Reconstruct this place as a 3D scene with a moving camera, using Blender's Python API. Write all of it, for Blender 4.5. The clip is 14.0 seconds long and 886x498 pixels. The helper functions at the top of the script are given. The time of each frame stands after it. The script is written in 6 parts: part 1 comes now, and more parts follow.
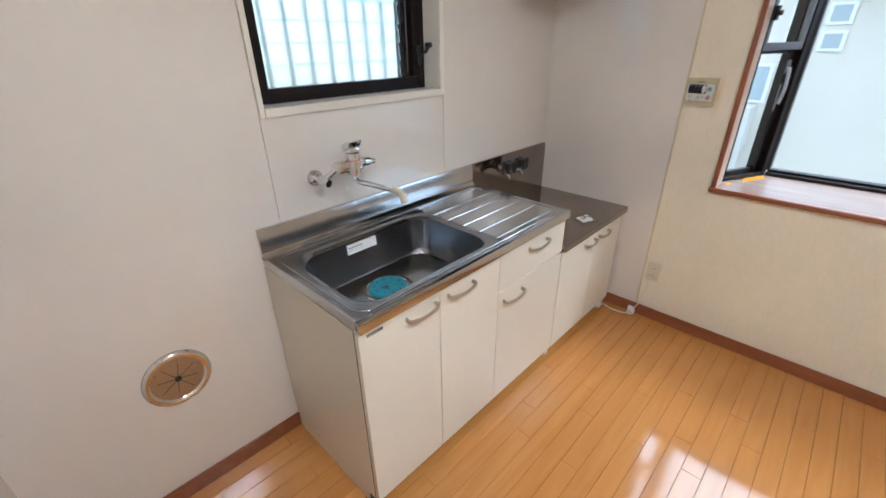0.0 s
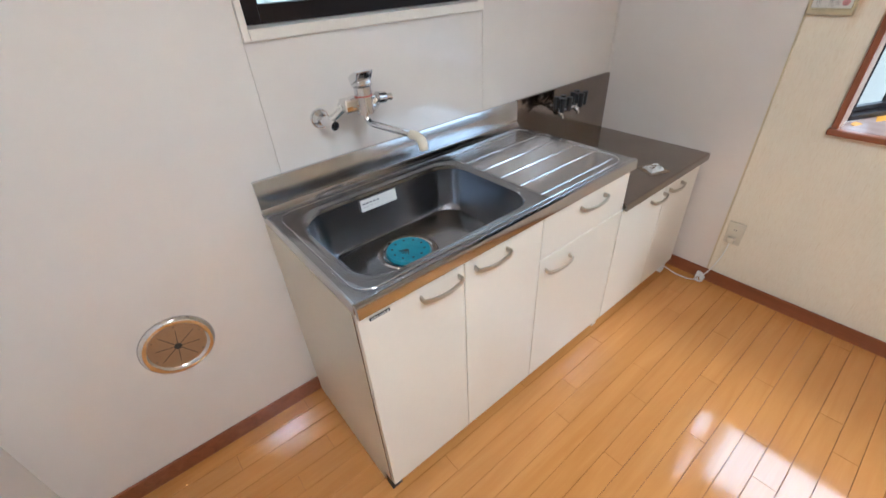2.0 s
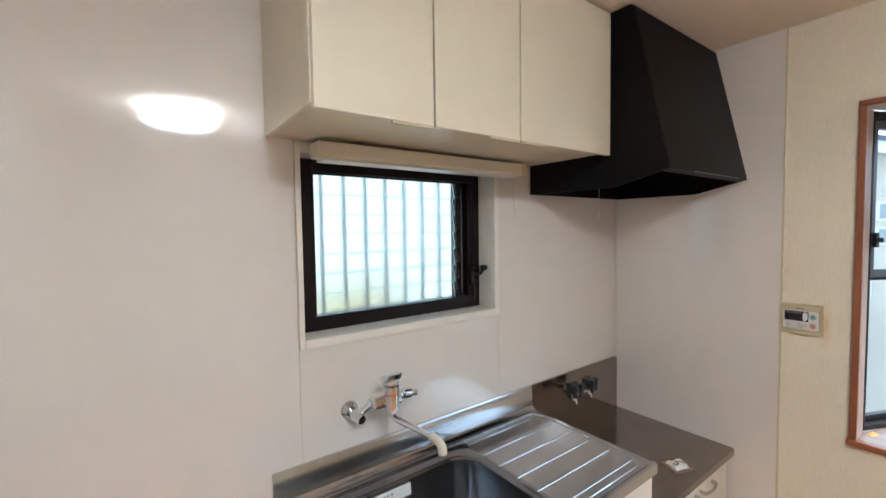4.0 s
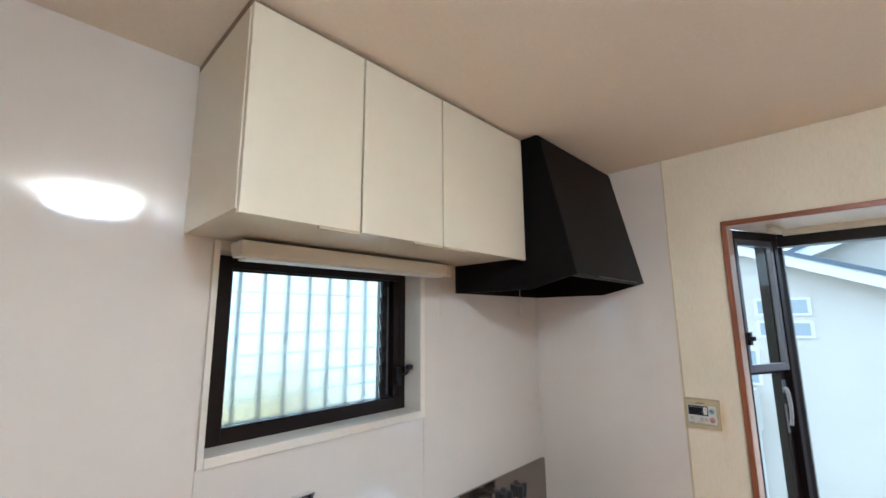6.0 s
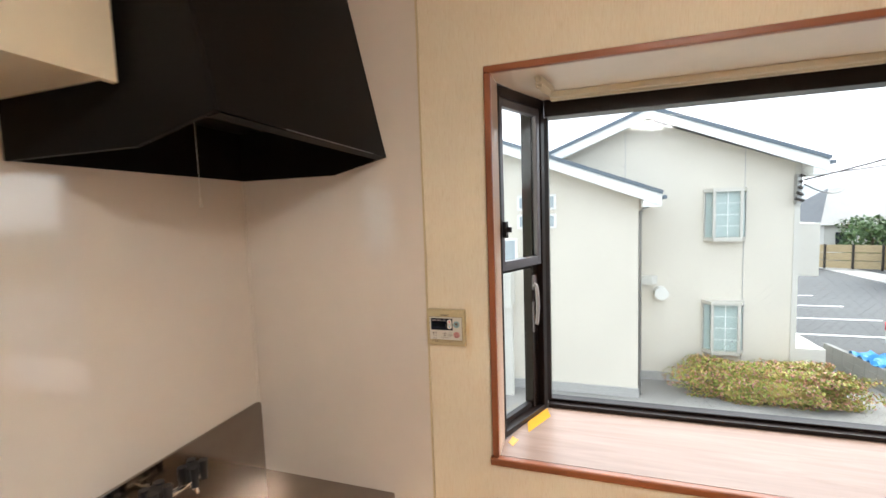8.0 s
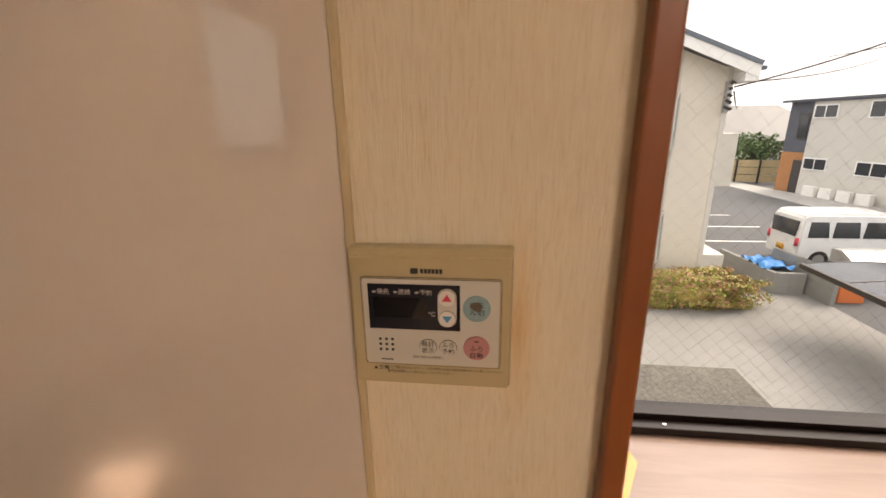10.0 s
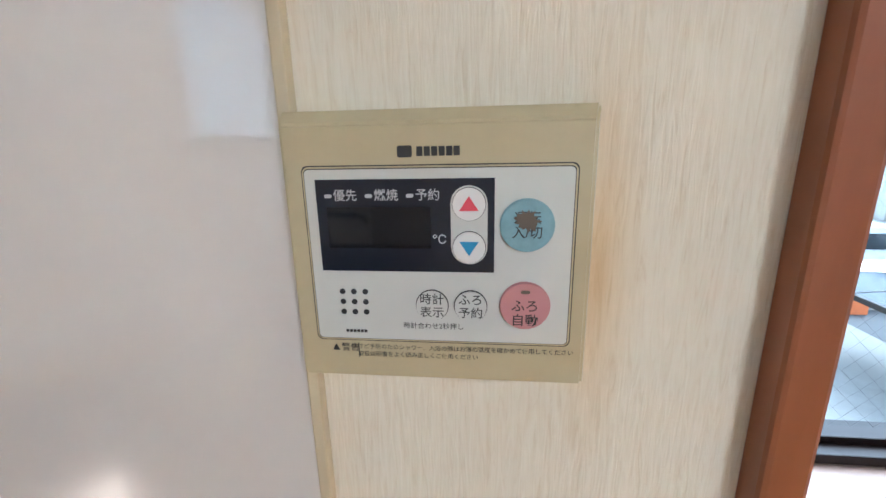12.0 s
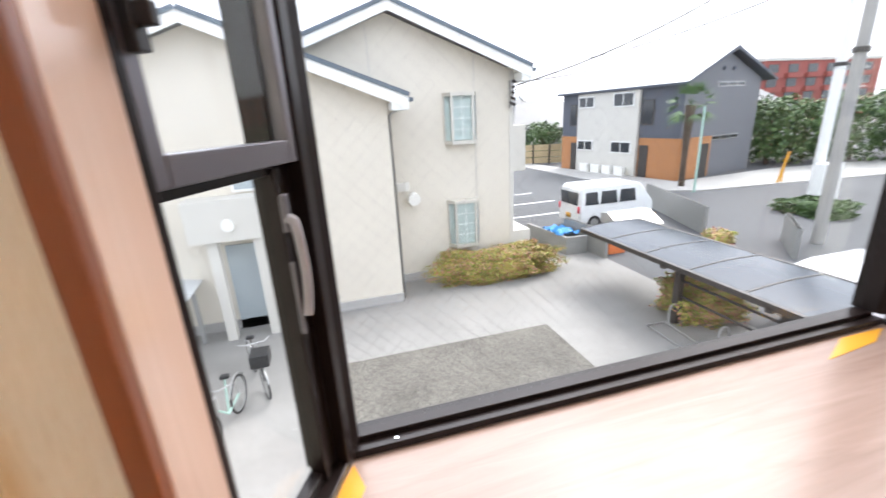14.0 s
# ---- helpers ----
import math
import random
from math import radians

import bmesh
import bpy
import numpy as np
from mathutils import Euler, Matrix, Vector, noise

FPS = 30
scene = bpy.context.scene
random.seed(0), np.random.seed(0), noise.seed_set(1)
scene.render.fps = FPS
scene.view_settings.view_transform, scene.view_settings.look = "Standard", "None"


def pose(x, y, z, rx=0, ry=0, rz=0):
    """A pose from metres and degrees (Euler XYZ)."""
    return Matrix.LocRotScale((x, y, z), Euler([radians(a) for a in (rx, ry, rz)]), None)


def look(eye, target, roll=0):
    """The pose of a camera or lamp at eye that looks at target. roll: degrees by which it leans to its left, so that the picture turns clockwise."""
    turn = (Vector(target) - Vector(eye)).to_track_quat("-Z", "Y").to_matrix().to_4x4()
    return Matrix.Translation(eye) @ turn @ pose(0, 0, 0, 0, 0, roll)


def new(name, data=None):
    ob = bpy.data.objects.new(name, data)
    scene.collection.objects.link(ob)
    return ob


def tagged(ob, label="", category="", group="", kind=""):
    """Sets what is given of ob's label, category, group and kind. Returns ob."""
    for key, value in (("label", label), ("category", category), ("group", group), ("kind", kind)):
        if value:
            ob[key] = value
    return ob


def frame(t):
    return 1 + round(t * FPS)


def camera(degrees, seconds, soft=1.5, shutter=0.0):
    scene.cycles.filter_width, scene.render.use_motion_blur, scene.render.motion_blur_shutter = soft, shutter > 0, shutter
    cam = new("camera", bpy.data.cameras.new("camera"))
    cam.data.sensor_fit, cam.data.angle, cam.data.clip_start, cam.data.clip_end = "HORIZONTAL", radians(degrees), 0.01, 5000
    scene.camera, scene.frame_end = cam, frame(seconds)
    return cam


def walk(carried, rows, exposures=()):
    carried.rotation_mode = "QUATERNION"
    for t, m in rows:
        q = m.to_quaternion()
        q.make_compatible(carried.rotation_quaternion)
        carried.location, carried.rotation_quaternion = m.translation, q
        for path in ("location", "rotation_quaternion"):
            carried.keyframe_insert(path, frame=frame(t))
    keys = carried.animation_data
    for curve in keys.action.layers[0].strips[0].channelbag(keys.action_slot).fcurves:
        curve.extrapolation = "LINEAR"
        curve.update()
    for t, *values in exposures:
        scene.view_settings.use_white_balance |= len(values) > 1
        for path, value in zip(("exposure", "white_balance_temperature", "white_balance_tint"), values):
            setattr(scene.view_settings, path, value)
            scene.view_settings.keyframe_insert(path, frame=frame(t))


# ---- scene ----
cam = camera(94.0, 14.0, shutter=0.3)
PATH = [
    (0, (-2.461, -1.456, 1.512), (-1.183, -0.203, 0.617), -0.9),
    (0.5, (-2.336, -1.358, 1.469), (-1.216, -0.08, 0.414), -2.0),
    (1, (-2.254, -1.28, 1.432), (-1.227, -0.02, 0.268), -3.0),
    (1.5, (-2.218, -1.284, 1.41), (-1.239, -0.035, 0.192), -3.7),
    (2, (-2.221, -1.304, 1.432), (-1.214, 0.005, 0.305), -3.6),
    (2.5, (-2.227, -1.321, 1.517), (-1.153, 0.098, 0.606), -3.0),
    (3, (-2.233, -1.336, 1.589), (-1.099, 0.177, 0.938), -2.1),
    (3.5, (-2.244, -1.346, 1.638), (-1.07, 0.23, 1.268), -1.3),
    (4, (-2.264, -1.354, 1.678), (-1.078, 0.253, 1.582), -0.8),
    (6.3, (-2.266, -1.399, 1.728), (-0.793, -0.093, 2.079), 0.2),
    (6.5, (-2.214, -1.362, 1.738), (-0.641, -0.161, 2.025), -0.3),
    (7, (-2.015, -1.353, 1.712), (-0.264, -0.396, 1.844), -0.8),
    (7.5, (-1.694, -1.337, 1.682), (0.164, -0.596, 1.669), -1.5),
    (8, (-1.378, -1.296, 1.671), (0.519, -0.683, 1.508), -2.0),
    (8.2, (-1.248, -1.278, 1.666), (0.653, -0.693, 1.451), -2.2),
    (10.3, (-0.282, -0.89, 1.391), (1.622, -0.678, 0.815), -0.7),
    (10.5, (-0.26, -0.892, 1.365), (1.656, -0.627, 0.854), -0.9),
    (11, (-0.208, -0.883, 1.334), (1.717, -0.643, 0.847), -0.8),
    (11.5, (-0.203, -0.874, 1.324), (1.73, -0.655, 0.856), -0.9),
    (12, (-0.199, -0.88, 1.324), (1.726, -0.661, 0.829), -1.2),
    (12.5, (-0.198, -0.901, 1.334), (1.709, -0.640, 0.793), -3.1),
    (13, (-0.219, -0.972, 1.392), (1.676, -0.807, 0.772), -3.8),
    (13.3, (-0.241, -1.021, 1.429), (1.664, -1.0, 0.819), -4.0),
    (13.5, (-0.272, -1.078, 1.484), (1.621, -1.189, 0.847), -2.4),
    (13.6, (-0.287, -1.086, 1.476), (1.61, -1.258, 0.866), -3.8),
    (14, (-0.332, -1.196, 1.511), (1.506, -1.694, 0.902), -3.2),
]
walk(cam, [(t, look(eye, target, roll)) for t, eye, target, roll in PATH],
     exposures=[(0.0, 1.16, 5250, 8), (1.0, 1.22, 4900, 6), (1.5, 1.26, 5000, 7), (2.5, 1.32, 5100, 8), (3.0, 1.24, 5050, 8), (4.0, 1.16, 5250, 7), (6.5, 1.24, 5000, 6), (7.0, 1.24, 5750, 9), (7.5, 1.28, 6200, 12), (8.2, 1.26, 6450, 13),
                (10.5, 0.62, 8100, 25), (11.0, 0.94, 7000, 15), (11.5, 1.26, 5000, 7), (12.0, 1.52, 4850, 6), (12.5, 1.64, 4850, 6), (13.0, 1.60, 4950, 9), (13.5, 1.44, 5600, 12), (14.0, 1.13, 6400, 20)])

# ---- world, sun and lamps ----
SUN_EL, SUN_ROT = 52.0, 150.0
world = bpy.data.worlds.new("sky")
scene.world = world
world.use_nodes = True
wn = world.node_tree
sky = wn.nodes.new("ShaderNodeTexSky")
sky.sky_type, sky.sun_disc = "NISHITA", False
sky.sun_elevation, sky.sun_rotation = radians(SUN_EL), radians(SUN_ROT)
sky.air_density, sky.dust_density, sky.ozone_density = 1.0, 6.0, 1.0
mix = wn.nodes.new("ShaderNodeMixRGB")
mix.inputs[0].default_value = 0.75
mix.inputs[2].default_value = (12.4, 12.9, 13.8, 1)
wn.links.new(sky.outputs[0], mix.inputs[1])
wn.links.new(mix.outputs[0], wn.nodes["Background"].inputs[0])
wn.nodes["Background"].inputs[1].default_value = 0.112

sun = new("sun", bpy.data.lights.new("sun", "SUN"))
sun.data.energy, sun.data.angle, sun.data.color = 2.3, radians(35), (1.0, 0.96, 0.9)
_a = radians(SUN_ROT)
sun.matrix_world = look((0, 0, 0), (-math.sin(_a) * math.cos(radians(SUN_EL)), -math.cos(_a) * math.cos(radians(SUN_EL)), -math.sin(radians(SUN_EL))))

# Added fill lamp outside, above the view; brightens the room beyond the sky's light.
bay_fill = new("bay_fill_lamp", bpy.data.lights.new("bay_fill_lamp", "AREA"))
bay_fill.data.shape, bay_fill.data.size, bay_fill.data.size_y = "RECTANGLE", 3.4, 2.6
bay_fill.data.energy, bay_fill.data.color = 122, (0.97, 0.98, 1.0)
bay_fill.matrix_world = look((2.9, -2.2, 4.4), (-0.6, -1.8, 0.9))

# ---- materials ----
def mat(name, color, rough=0.5, metal=0.0, spec=0.5, coat=0.0):
    m = bpy.data.materials.new(name)
    m.use_nodes = True
    b = m.node_tree.nodes["Principled BSDF"]
    b.inputs["Base Color"].default_value = (*color, 1)
    b.inputs["Roughness"].default_value = rough
    b.inputs["Metallic"].default_value = metal
    b.inputs["Specular IOR Level"].default_value = spec
    b.inputs["Coat Weight"].default_value = coat
    return m


def nodes_of(m):
    return m.node_tree.nodes, m.node_tree.links, m.node_tree.nodes["Principled BSDF"]


def coords(m, scale=(1, 1, 1), rot=(0, 0, 0)):
    n, l, b = nodes_of(m)
    g = n.new("ShaderNodeNewGeometry")
    mp = n.new("ShaderNodeMapping")
    mp.inputs["Scale"].default_value = scale
    mp.inputs["Rotation"].default_value = [radians(a) for a in rot]
    l.new(g.outputs["Position"], mp.inputs["Vector"])
    return mp.outputs[0]


def noise_tex(m, vec, scale, detail=4, rough=0.55, distort=0.0):
    n, l, b = nodes_of(m)
    t = n.new("ShaderNodeTexNoise")
    t.inputs["Scale"].default_value, t.inputs["Detail"].default_value = scale, detail
    t.inputs["Roughness"].default_value, t.inputs["Distortion"].default_value = rough, distort
    l.new(vec, t.inputs["Vector"])
    return t.outputs["Fac"]


def ramp(m, fac, stops):
    n, l, b = nodes_of(m)
    r = n.new("ShaderNodeValToRGB")
    while len(r.color_ramp.elements) < len(stops):
        r.color_ramp.elements.new(0.5)
    for e, (p, c) in zip(r.color_ramp.elements, stops):
        e.position, e.color = p, (*c, 1) if len(c) == 3 else c
    l.new(fac, r.inputs[0])
    return r.outputs[0]


def grey(v):
    return (v, v, v)


def mul(m, a, b_, fac=1.0, kind="MULTIPLY"):
    n, l, b = nodes_of(m)
    x = n.new("ShaderNodeMixRGB")
    x.blend_type = kind
    x.inputs[0].default_value = fac
    l.new(a, x.inputs[1])
    l.new(b_, x.inputs[2])
    return x.outputs[0]


def tint(m, color, stops_lo=0.85, scale=2.0, fine=60.0, fine_lo=0.92, bump=0.0, bump_scale=80.0, vscale=(1, 1, 1), rough=None):
    """Mottling at two scales over a base colour, with a fine relief."""
    n, l, b = nodes_of(m)
    v = coords(m, vscale)
    c = ramp(m, noise_tex(m, v, scale), [(0.3, tuple(x * stops_lo for x in color)), (0.7, color)])
    f = ramp(m, noise_tex(m, v, fine), [(0.3, grey(fine_lo)), (0.7, grey(1.0))])
    l.new(mul(m, c, f), b.inputs["Base Color"])
    if bump:
        bp = n.new("ShaderNodeBump")
        bp.inputs["Strength"].default_value, bp.inputs["Distance"].default_value = bump, 0.002
        l.new(noise_tex(m, v, bump_scale), bp.inputs["Height"])
        l.new(bp.outputs[0], b.inputs["Normal"])
    if rough:
        r = ramp(m, noise_tex(m, v, scale * 1.7), [(0.3, grey(rough[0])), (0.7, grey(rough[1]))])
        l.new(r, b.inputs["Roughness"])
    return m


M = {}
M["panel"] = tint(mat("glossy wall panel", (0.70, 0.64, 0.60), 0.08, 0, 1.0, 0.35), (0.76, 0.70, 0.63), 0.95, 1.3, 9.0, 0.985, rough=(0.035, 0.10))
M["beige"] = tint(mat("cream plastic strip", (0.62, 0.52, 0.33), 0.4), (0.62, 0.52, 0.33), 0.9, 4, 60, 0.95)
M["casing"] = tint(mat("cream window casing", (0.78, 0.72, 0.62), 0.3), (0.78, 0.72, 0.62), 0.93, 3, 60, 0.97)
M["ceiling"] = tint(mat("ceiling paper", (0.78, 0.70, 0.58), 0.9), (0.88, 0.80, 0.67), 0.96, 1.5, 120, 0.95, 0.3, 220)
M["cup"] = tint(mat("cream cabinet door", (0.76, 0.70, 0.56), 0.28), (0.78, 0.73, 0.62), 0.97, 2.0, 50, 0.985)
M["cupu"] = tint(mat("ivory upper cabinet door", (0.70, 0.62, 0.47), 0.3), (0.72, 0.65, 0.50), 0.97, 2.0, 50, 0.985)
M["cupside"] = tint(mat("cream cabinet side", (0.72, 0.66, 0.52), 0.35), (0.72, 0.67, 0.55), 0.95, 2.0, 50, 0.98)
M["edge"] = mat("brown door edge and seam shade", (0.20, 0.13, 0.07), 0.5)
# Near-black puts the shade of toe recesses and the louvre side slot into colour.
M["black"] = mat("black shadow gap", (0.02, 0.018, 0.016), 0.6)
M["hood"] = tint(mat("black enamelled hood", (0.02, 0.017, 0.015), 0.42, 0, 0.06), (0.009, 0.008, 0.007), 0.7, 2, 90, 0.8, 0.1, 300)
M["frame"] = tint(mat("dark bronze aluminium", (0.018, 0.013, 0.012), 0.30, 0.0, 0.22), (0.014, 0.009, 0.008), 0.8, 5, 80, 0.9)
M["framegrey"] = mat("grey bronze aluminium", (0.13, 0.125, 0.14), 0.3, 0.4)
M["handlegrey"] = mat("grey white painted metal", (0.30, 0.30, 0.32), 0.35)
M["wood"] = mat("reddish brown trim", (0.30, 0.10, 0.04), 0.32)
M["tape"] = mat("amber tape", (0.62, 0.30, 0.03), 0.25)
M["plastic"] = tint(mat("ivory plastic", (0.66, 0.60, 0.45), 0.35), (0.66, 0.60, 0.46), 0.95, 6, 80, 0.97)
M["white"] = mat("white plastic", (0.78, 0.77, 0.73), 0.35)
M["chrome"] = mat("chrome", (0.75, 0.75, 0.76), 0.08, 1.0)
M["blackrub"] = mat("black rubber", (0.015, 0.015, 0.016), 0.45)
M["handle"] = tint(mat("champagne metal handle", (0.55, 0.50, 0.40), 0.28, 0.75), (0.56, 0.52, 0.43), 0.9, 12, 90, 0.95)
M["teal"] = tint(mat("teal plastic strainer", (0.03, 0.30, 0.40), 0.3), (0.035, 0.30, 0.40), 0.75, 40, 200, 0.9)
M["vent"] = tint(mat("amber brown plastic", (0.35, 0.20, 0.10), 0.35), (0.38, 0.22, 0.11), 0.85, 8, 90, 0.93)


def wood_grain(m, c0, c1, along, rough, vary=0.0):
    n, l, b = nodes_of(m)
    sc = [14, 14, 14]
    sc["xyz".index(along)] = 1.2
    v = coords(m, tuple(sc))
    col = ramp(m, noise_tex(m, v, 1.6, 6, 0.6, 0.8), [(0.3, c0), (0.7, c1)])
    if vary:
        oi = n.new("ShaderNodeObjectInfo")
        r = ramp(m, oi.outputs["Random"], [(0.0, grey(1 - vary)), (1.0, grey(1.0))])
        col = mul(m, col, r)
    l.new(col, b.inputs["Base Color"])
    b.inputs["Roughness"].default_value = rough
    return m


wood_grain(M["wood"], (0.20, 0.062, 0.024), (0.30, 0.10, 0.04), "y", 0.3)
M["woodv"] = wood_grain(mat("reddish brown upright trim", (0.3, 0.1, 0.04)), (0.20, 0.062, 0.024), (0.30, 0.10, 0.04), "z", 0.3)
M["floor"] = wood_grain(mat("honey floor plank", (0.5, 0.25, 0.08)), (0.50, 0.215, 0.052), (0.57, 0.265, 0.072), "x", 0.10, 0.06)
M["gapwood"] = mat("dark plank joint", (0.24, 0.10, 0.032), 0.5)
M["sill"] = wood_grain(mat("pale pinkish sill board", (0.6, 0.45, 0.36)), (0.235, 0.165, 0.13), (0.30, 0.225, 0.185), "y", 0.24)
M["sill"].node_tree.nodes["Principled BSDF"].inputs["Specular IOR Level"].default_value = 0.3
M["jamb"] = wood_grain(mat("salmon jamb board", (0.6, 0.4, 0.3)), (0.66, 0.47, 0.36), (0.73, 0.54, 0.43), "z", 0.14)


def wallpaper():
    m = mat("ribbed beige wallpaper", (0.7, 0.6, 0.45), 0.85)
    n, l, b = nodes_of(m)
    v = coords(m, (1, 1, 0.08))
    f = noise_tex(m, v, 330, 5, 0.65, 1.2)
    c1 = ramp(m, f, [(0.30, (0.71, 0.61, 0.44)), (0.46, (0.78, 0.70, 0.54)), (0.66, (0.82, 0.75, 0.60))])
    v2 = coords(m)
    c2 = ramp(m, noise_tex(m, v2, 2.5), [(0.3, grey(0.93)), (0.7, grey(1.0))])
    # brown stain beside the control panel
    sub, ln, mr = n.new("ShaderNodeVectorMath"), n.new("ShaderNodeVectorMath"), n.new("ShaderNodeMapRange")
    sub.operation, ln.operation = "SUBTRACT", "LENGTH"
    sub.inputs[1].default_value = (0, -0.933 * 3.2, 1.265 * 0.62)
    l.new(coords(m, (0, 3.2, 0.62)), sub.inputs[0])
    l.new(sub.outputs[0], ln.inputs[0])
    l.new(ln.outputs["Value"], mr.inputs["Value"])
    mr.inputs["From Min"].default_value, mr.inputs["From Max"].default_value = 0.0, 0.075
    c3 = ramp(m, mr.outputs[0], [(0.0, (0.84, 0.68, 0.48)), (0.4, (0.95, 0.88, 0.78)), (1.0, grey(1.0))])
    l.new(mul(m, mul(m, c1, c2), c3), b.inputs["Base Color"])
    bp = n.new("ShaderNodeBump")
    bp.inputs["Strength"].default_value, bp.inputs["Distance"].default_value = 0.35, 0.002
    l.new(f, bp.inputs["Height"])
    l.new(bp.outputs[0], b.inputs["Normal"])
    return m


M["paper"] = wallpaper()


def steel(name, color, rough, along):
    m = mat(name, color, rough, 1.0)
    n, l, b = nodes_of(m)
    sc = [220, 220, 220]
    sc["xyz".index(along)] = 6
    f = noise_tex(m, coords(m, tuple(sc)), 1.0, 3)
    l.new(ramp(m, f, [(0.3, grey(rough * 0.97)), (0.7, grey(rough * 1.04))]), b.inputs["Roughness"])
    l.new(ramp(m, noise_tex(m, coords(m), 6, 5), [(0.3, tuple(c * 0.85 for c in color)), (0.7, color)]), b.inputs["Base Color"])
    b.inputs["Anisotropic"].default_value = 0.0
    return m


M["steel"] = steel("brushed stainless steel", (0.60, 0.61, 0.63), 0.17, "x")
# Same steel, darkened: dim reflections in the basin are put into its colour.
M["steelshade"] = steel("brushed steel darkened for basin shade", (0.33, 0.335, 0.35), 0.17, "x")
M["steel2"] = steel("brownish stove plate steel", (0.34, 0.29, 0.25), 0.13, "x")


def glass(name, tint_=(0.93, 0.97, 0.96)):
    m = bpy.data.materials.new(name)
    m.use_nodes = True
    n, l = m.node_tree.nodes, m.node_tree.links
    n.remove(n["Principled BSDF"])
    t, g, x = n.new("ShaderNodeBsdfTransparent"), n.new("ShaderNodeBsdfGlossy"), n.new("ShaderNodeMixShader")
    lw, pw, ma = n.new("ShaderNodeLayerWeight"), n.new("ShaderNodeMath"), n.new("ShaderNodeMath")
    lw.inputs[0].default_value = 0.5
    pw.operation, ma.operation = "POWER", "MULTIPLY_ADD"
    pw.inputs[1].default_value, ma.inputs[1].default_value, ma.inputs[2].default_value = 5.0, 0.6, 0.012
    l.new(lw.outputs["Facing"], pw.inputs[0])
    l.new(pw.outputs[0], ma.inputs[0])
    t.inputs[0].default_value = (*tint_, 1)
    g.inputs["Roughness"].default_value = 0.01
    l.new(ma.outputs[0], x.inputs[0])
    l.new(t.outputs[0], x.inputs[1])
    l.new(g.outputs[0], x.inputs[2])
    l.new(x.outputs[0], n["Material Output"].inputs[0])
    return m


M["glass"] = glass("clear window glass")


def figured():
    m = mat("figured obscure glass", (0.80, 0.95, 0.96), 0.34)
    n, l, b = nodes_of(m)
    b.inputs["Transmission Weight"].default_value = 1.0
    b.inputs["IOR"].default_value = 1.3
    bp = n.new("ShaderNodeBump")
    bp.inputs["Strength"].default_value, bp.inputs["Distance"].default_value = 0.6, 0.004
    l.new(noise_tex(m, coords(m), 90, 2), bp.inputs["Height"])
    l.new(bp.outputs[0], b.inputs["Normal"])
    return m


M["figured"] = figured()


def glow(name, color, strength):
    m = bpy.data.materials.new(name)
    m.use_nodes = True
    b = m.node_tree.nodes["Principled BSDF"]
    b.inputs["Base Color"].default_value = (*color, 1)
    b.inputs["Emission Color"].default_value = (*color, 1)
    b.inputs["Emission Strength"].default_value = strength
    return m


M["lamp"] = glow("lit lamp diffuser", (1.0, 0.975, 0.92), 29.0)


# ---- mesh helpers ----
def box(bm, x0, x1, y0, y1, z0, z1):
    v = [bm.verts.new((x, y, z)) for z in (z0, z1) for y in (y0, y1) for x in (x0, x1)]
    for f in ((0, 2, 3, 1), (4, 5, 7, 6), (0, 1, 5, 4), (2, 6, 7, 3), (0, 4, 6, 2), (1, 3, 7, 5)):
        bm.faces.new([v[i] for i in f])
    return v


def boxes(*bs, bevel=0.0, seg=2):
    bm = bmesh.new()
    for b in bs:
        x0, x1, y0, y1, z0, z1 = b
        box(bm, min(x0, x1), max(x0, x1), min(y0, y1), max(y0, y1), min(z0, z1), max(z0, z1))
    if bevel:
        bmesh.ops.bevel(bm, geom=bm.edges[:], offset=bevel, segments=seg, affect="EDGES", profile=0.5)
    return bm


def prism(pts, a, b, axis="x", bevel=0.0):
    """A solid whose outline pts lies in the plane across axis, from a to b."""
    bm = bmesh.new()
    put = {"x": lambda p, s: (s, p[0], p[1]), "y": lambda p, s: (p[0], s, p[1]), "z": lambda p, s: (p[0], p[1], s)}[axis]
    lo, hi = [bm.verts.new(put(p, a)) for p in pts], [bm.verts.new(put(p, b)) for p in pts]
    bm.faces.new(lo[::-1])
    bm.faces.new(hi)
    k = len(pts)
    for i in range(k):
        bm.faces.new((lo[i], lo[(i + 1) % k], hi[(i + 1) % k], hi[i]))
    bmesh.ops.recalc_face_normals(bm, faces=bm.faces[:])
    if bevel:
        bmesh.ops.bevel(bm, geom=bm.edges[:], offset=bevel, segments=2, affect="EDGES", profile=0.5)
    return bm


def cyl(bm, p0, p1, r0, r1=None, seg=16, caps=True):
    p0, p1 = Vector(p0), Vector(p1)
    d = p1 - p0
    q = d.to_track_quat("Z", "Y").to_matrix().to_4x4()
    bmesh.ops.create_cone(bm, cap_ends=caps, segments=seg, radius1=r0, radius2=r0 if r1 is None else r1, depth=d.length,
                          matrix=Matrix.Translation((p0 + p1) / 2) @ q)
    return bm


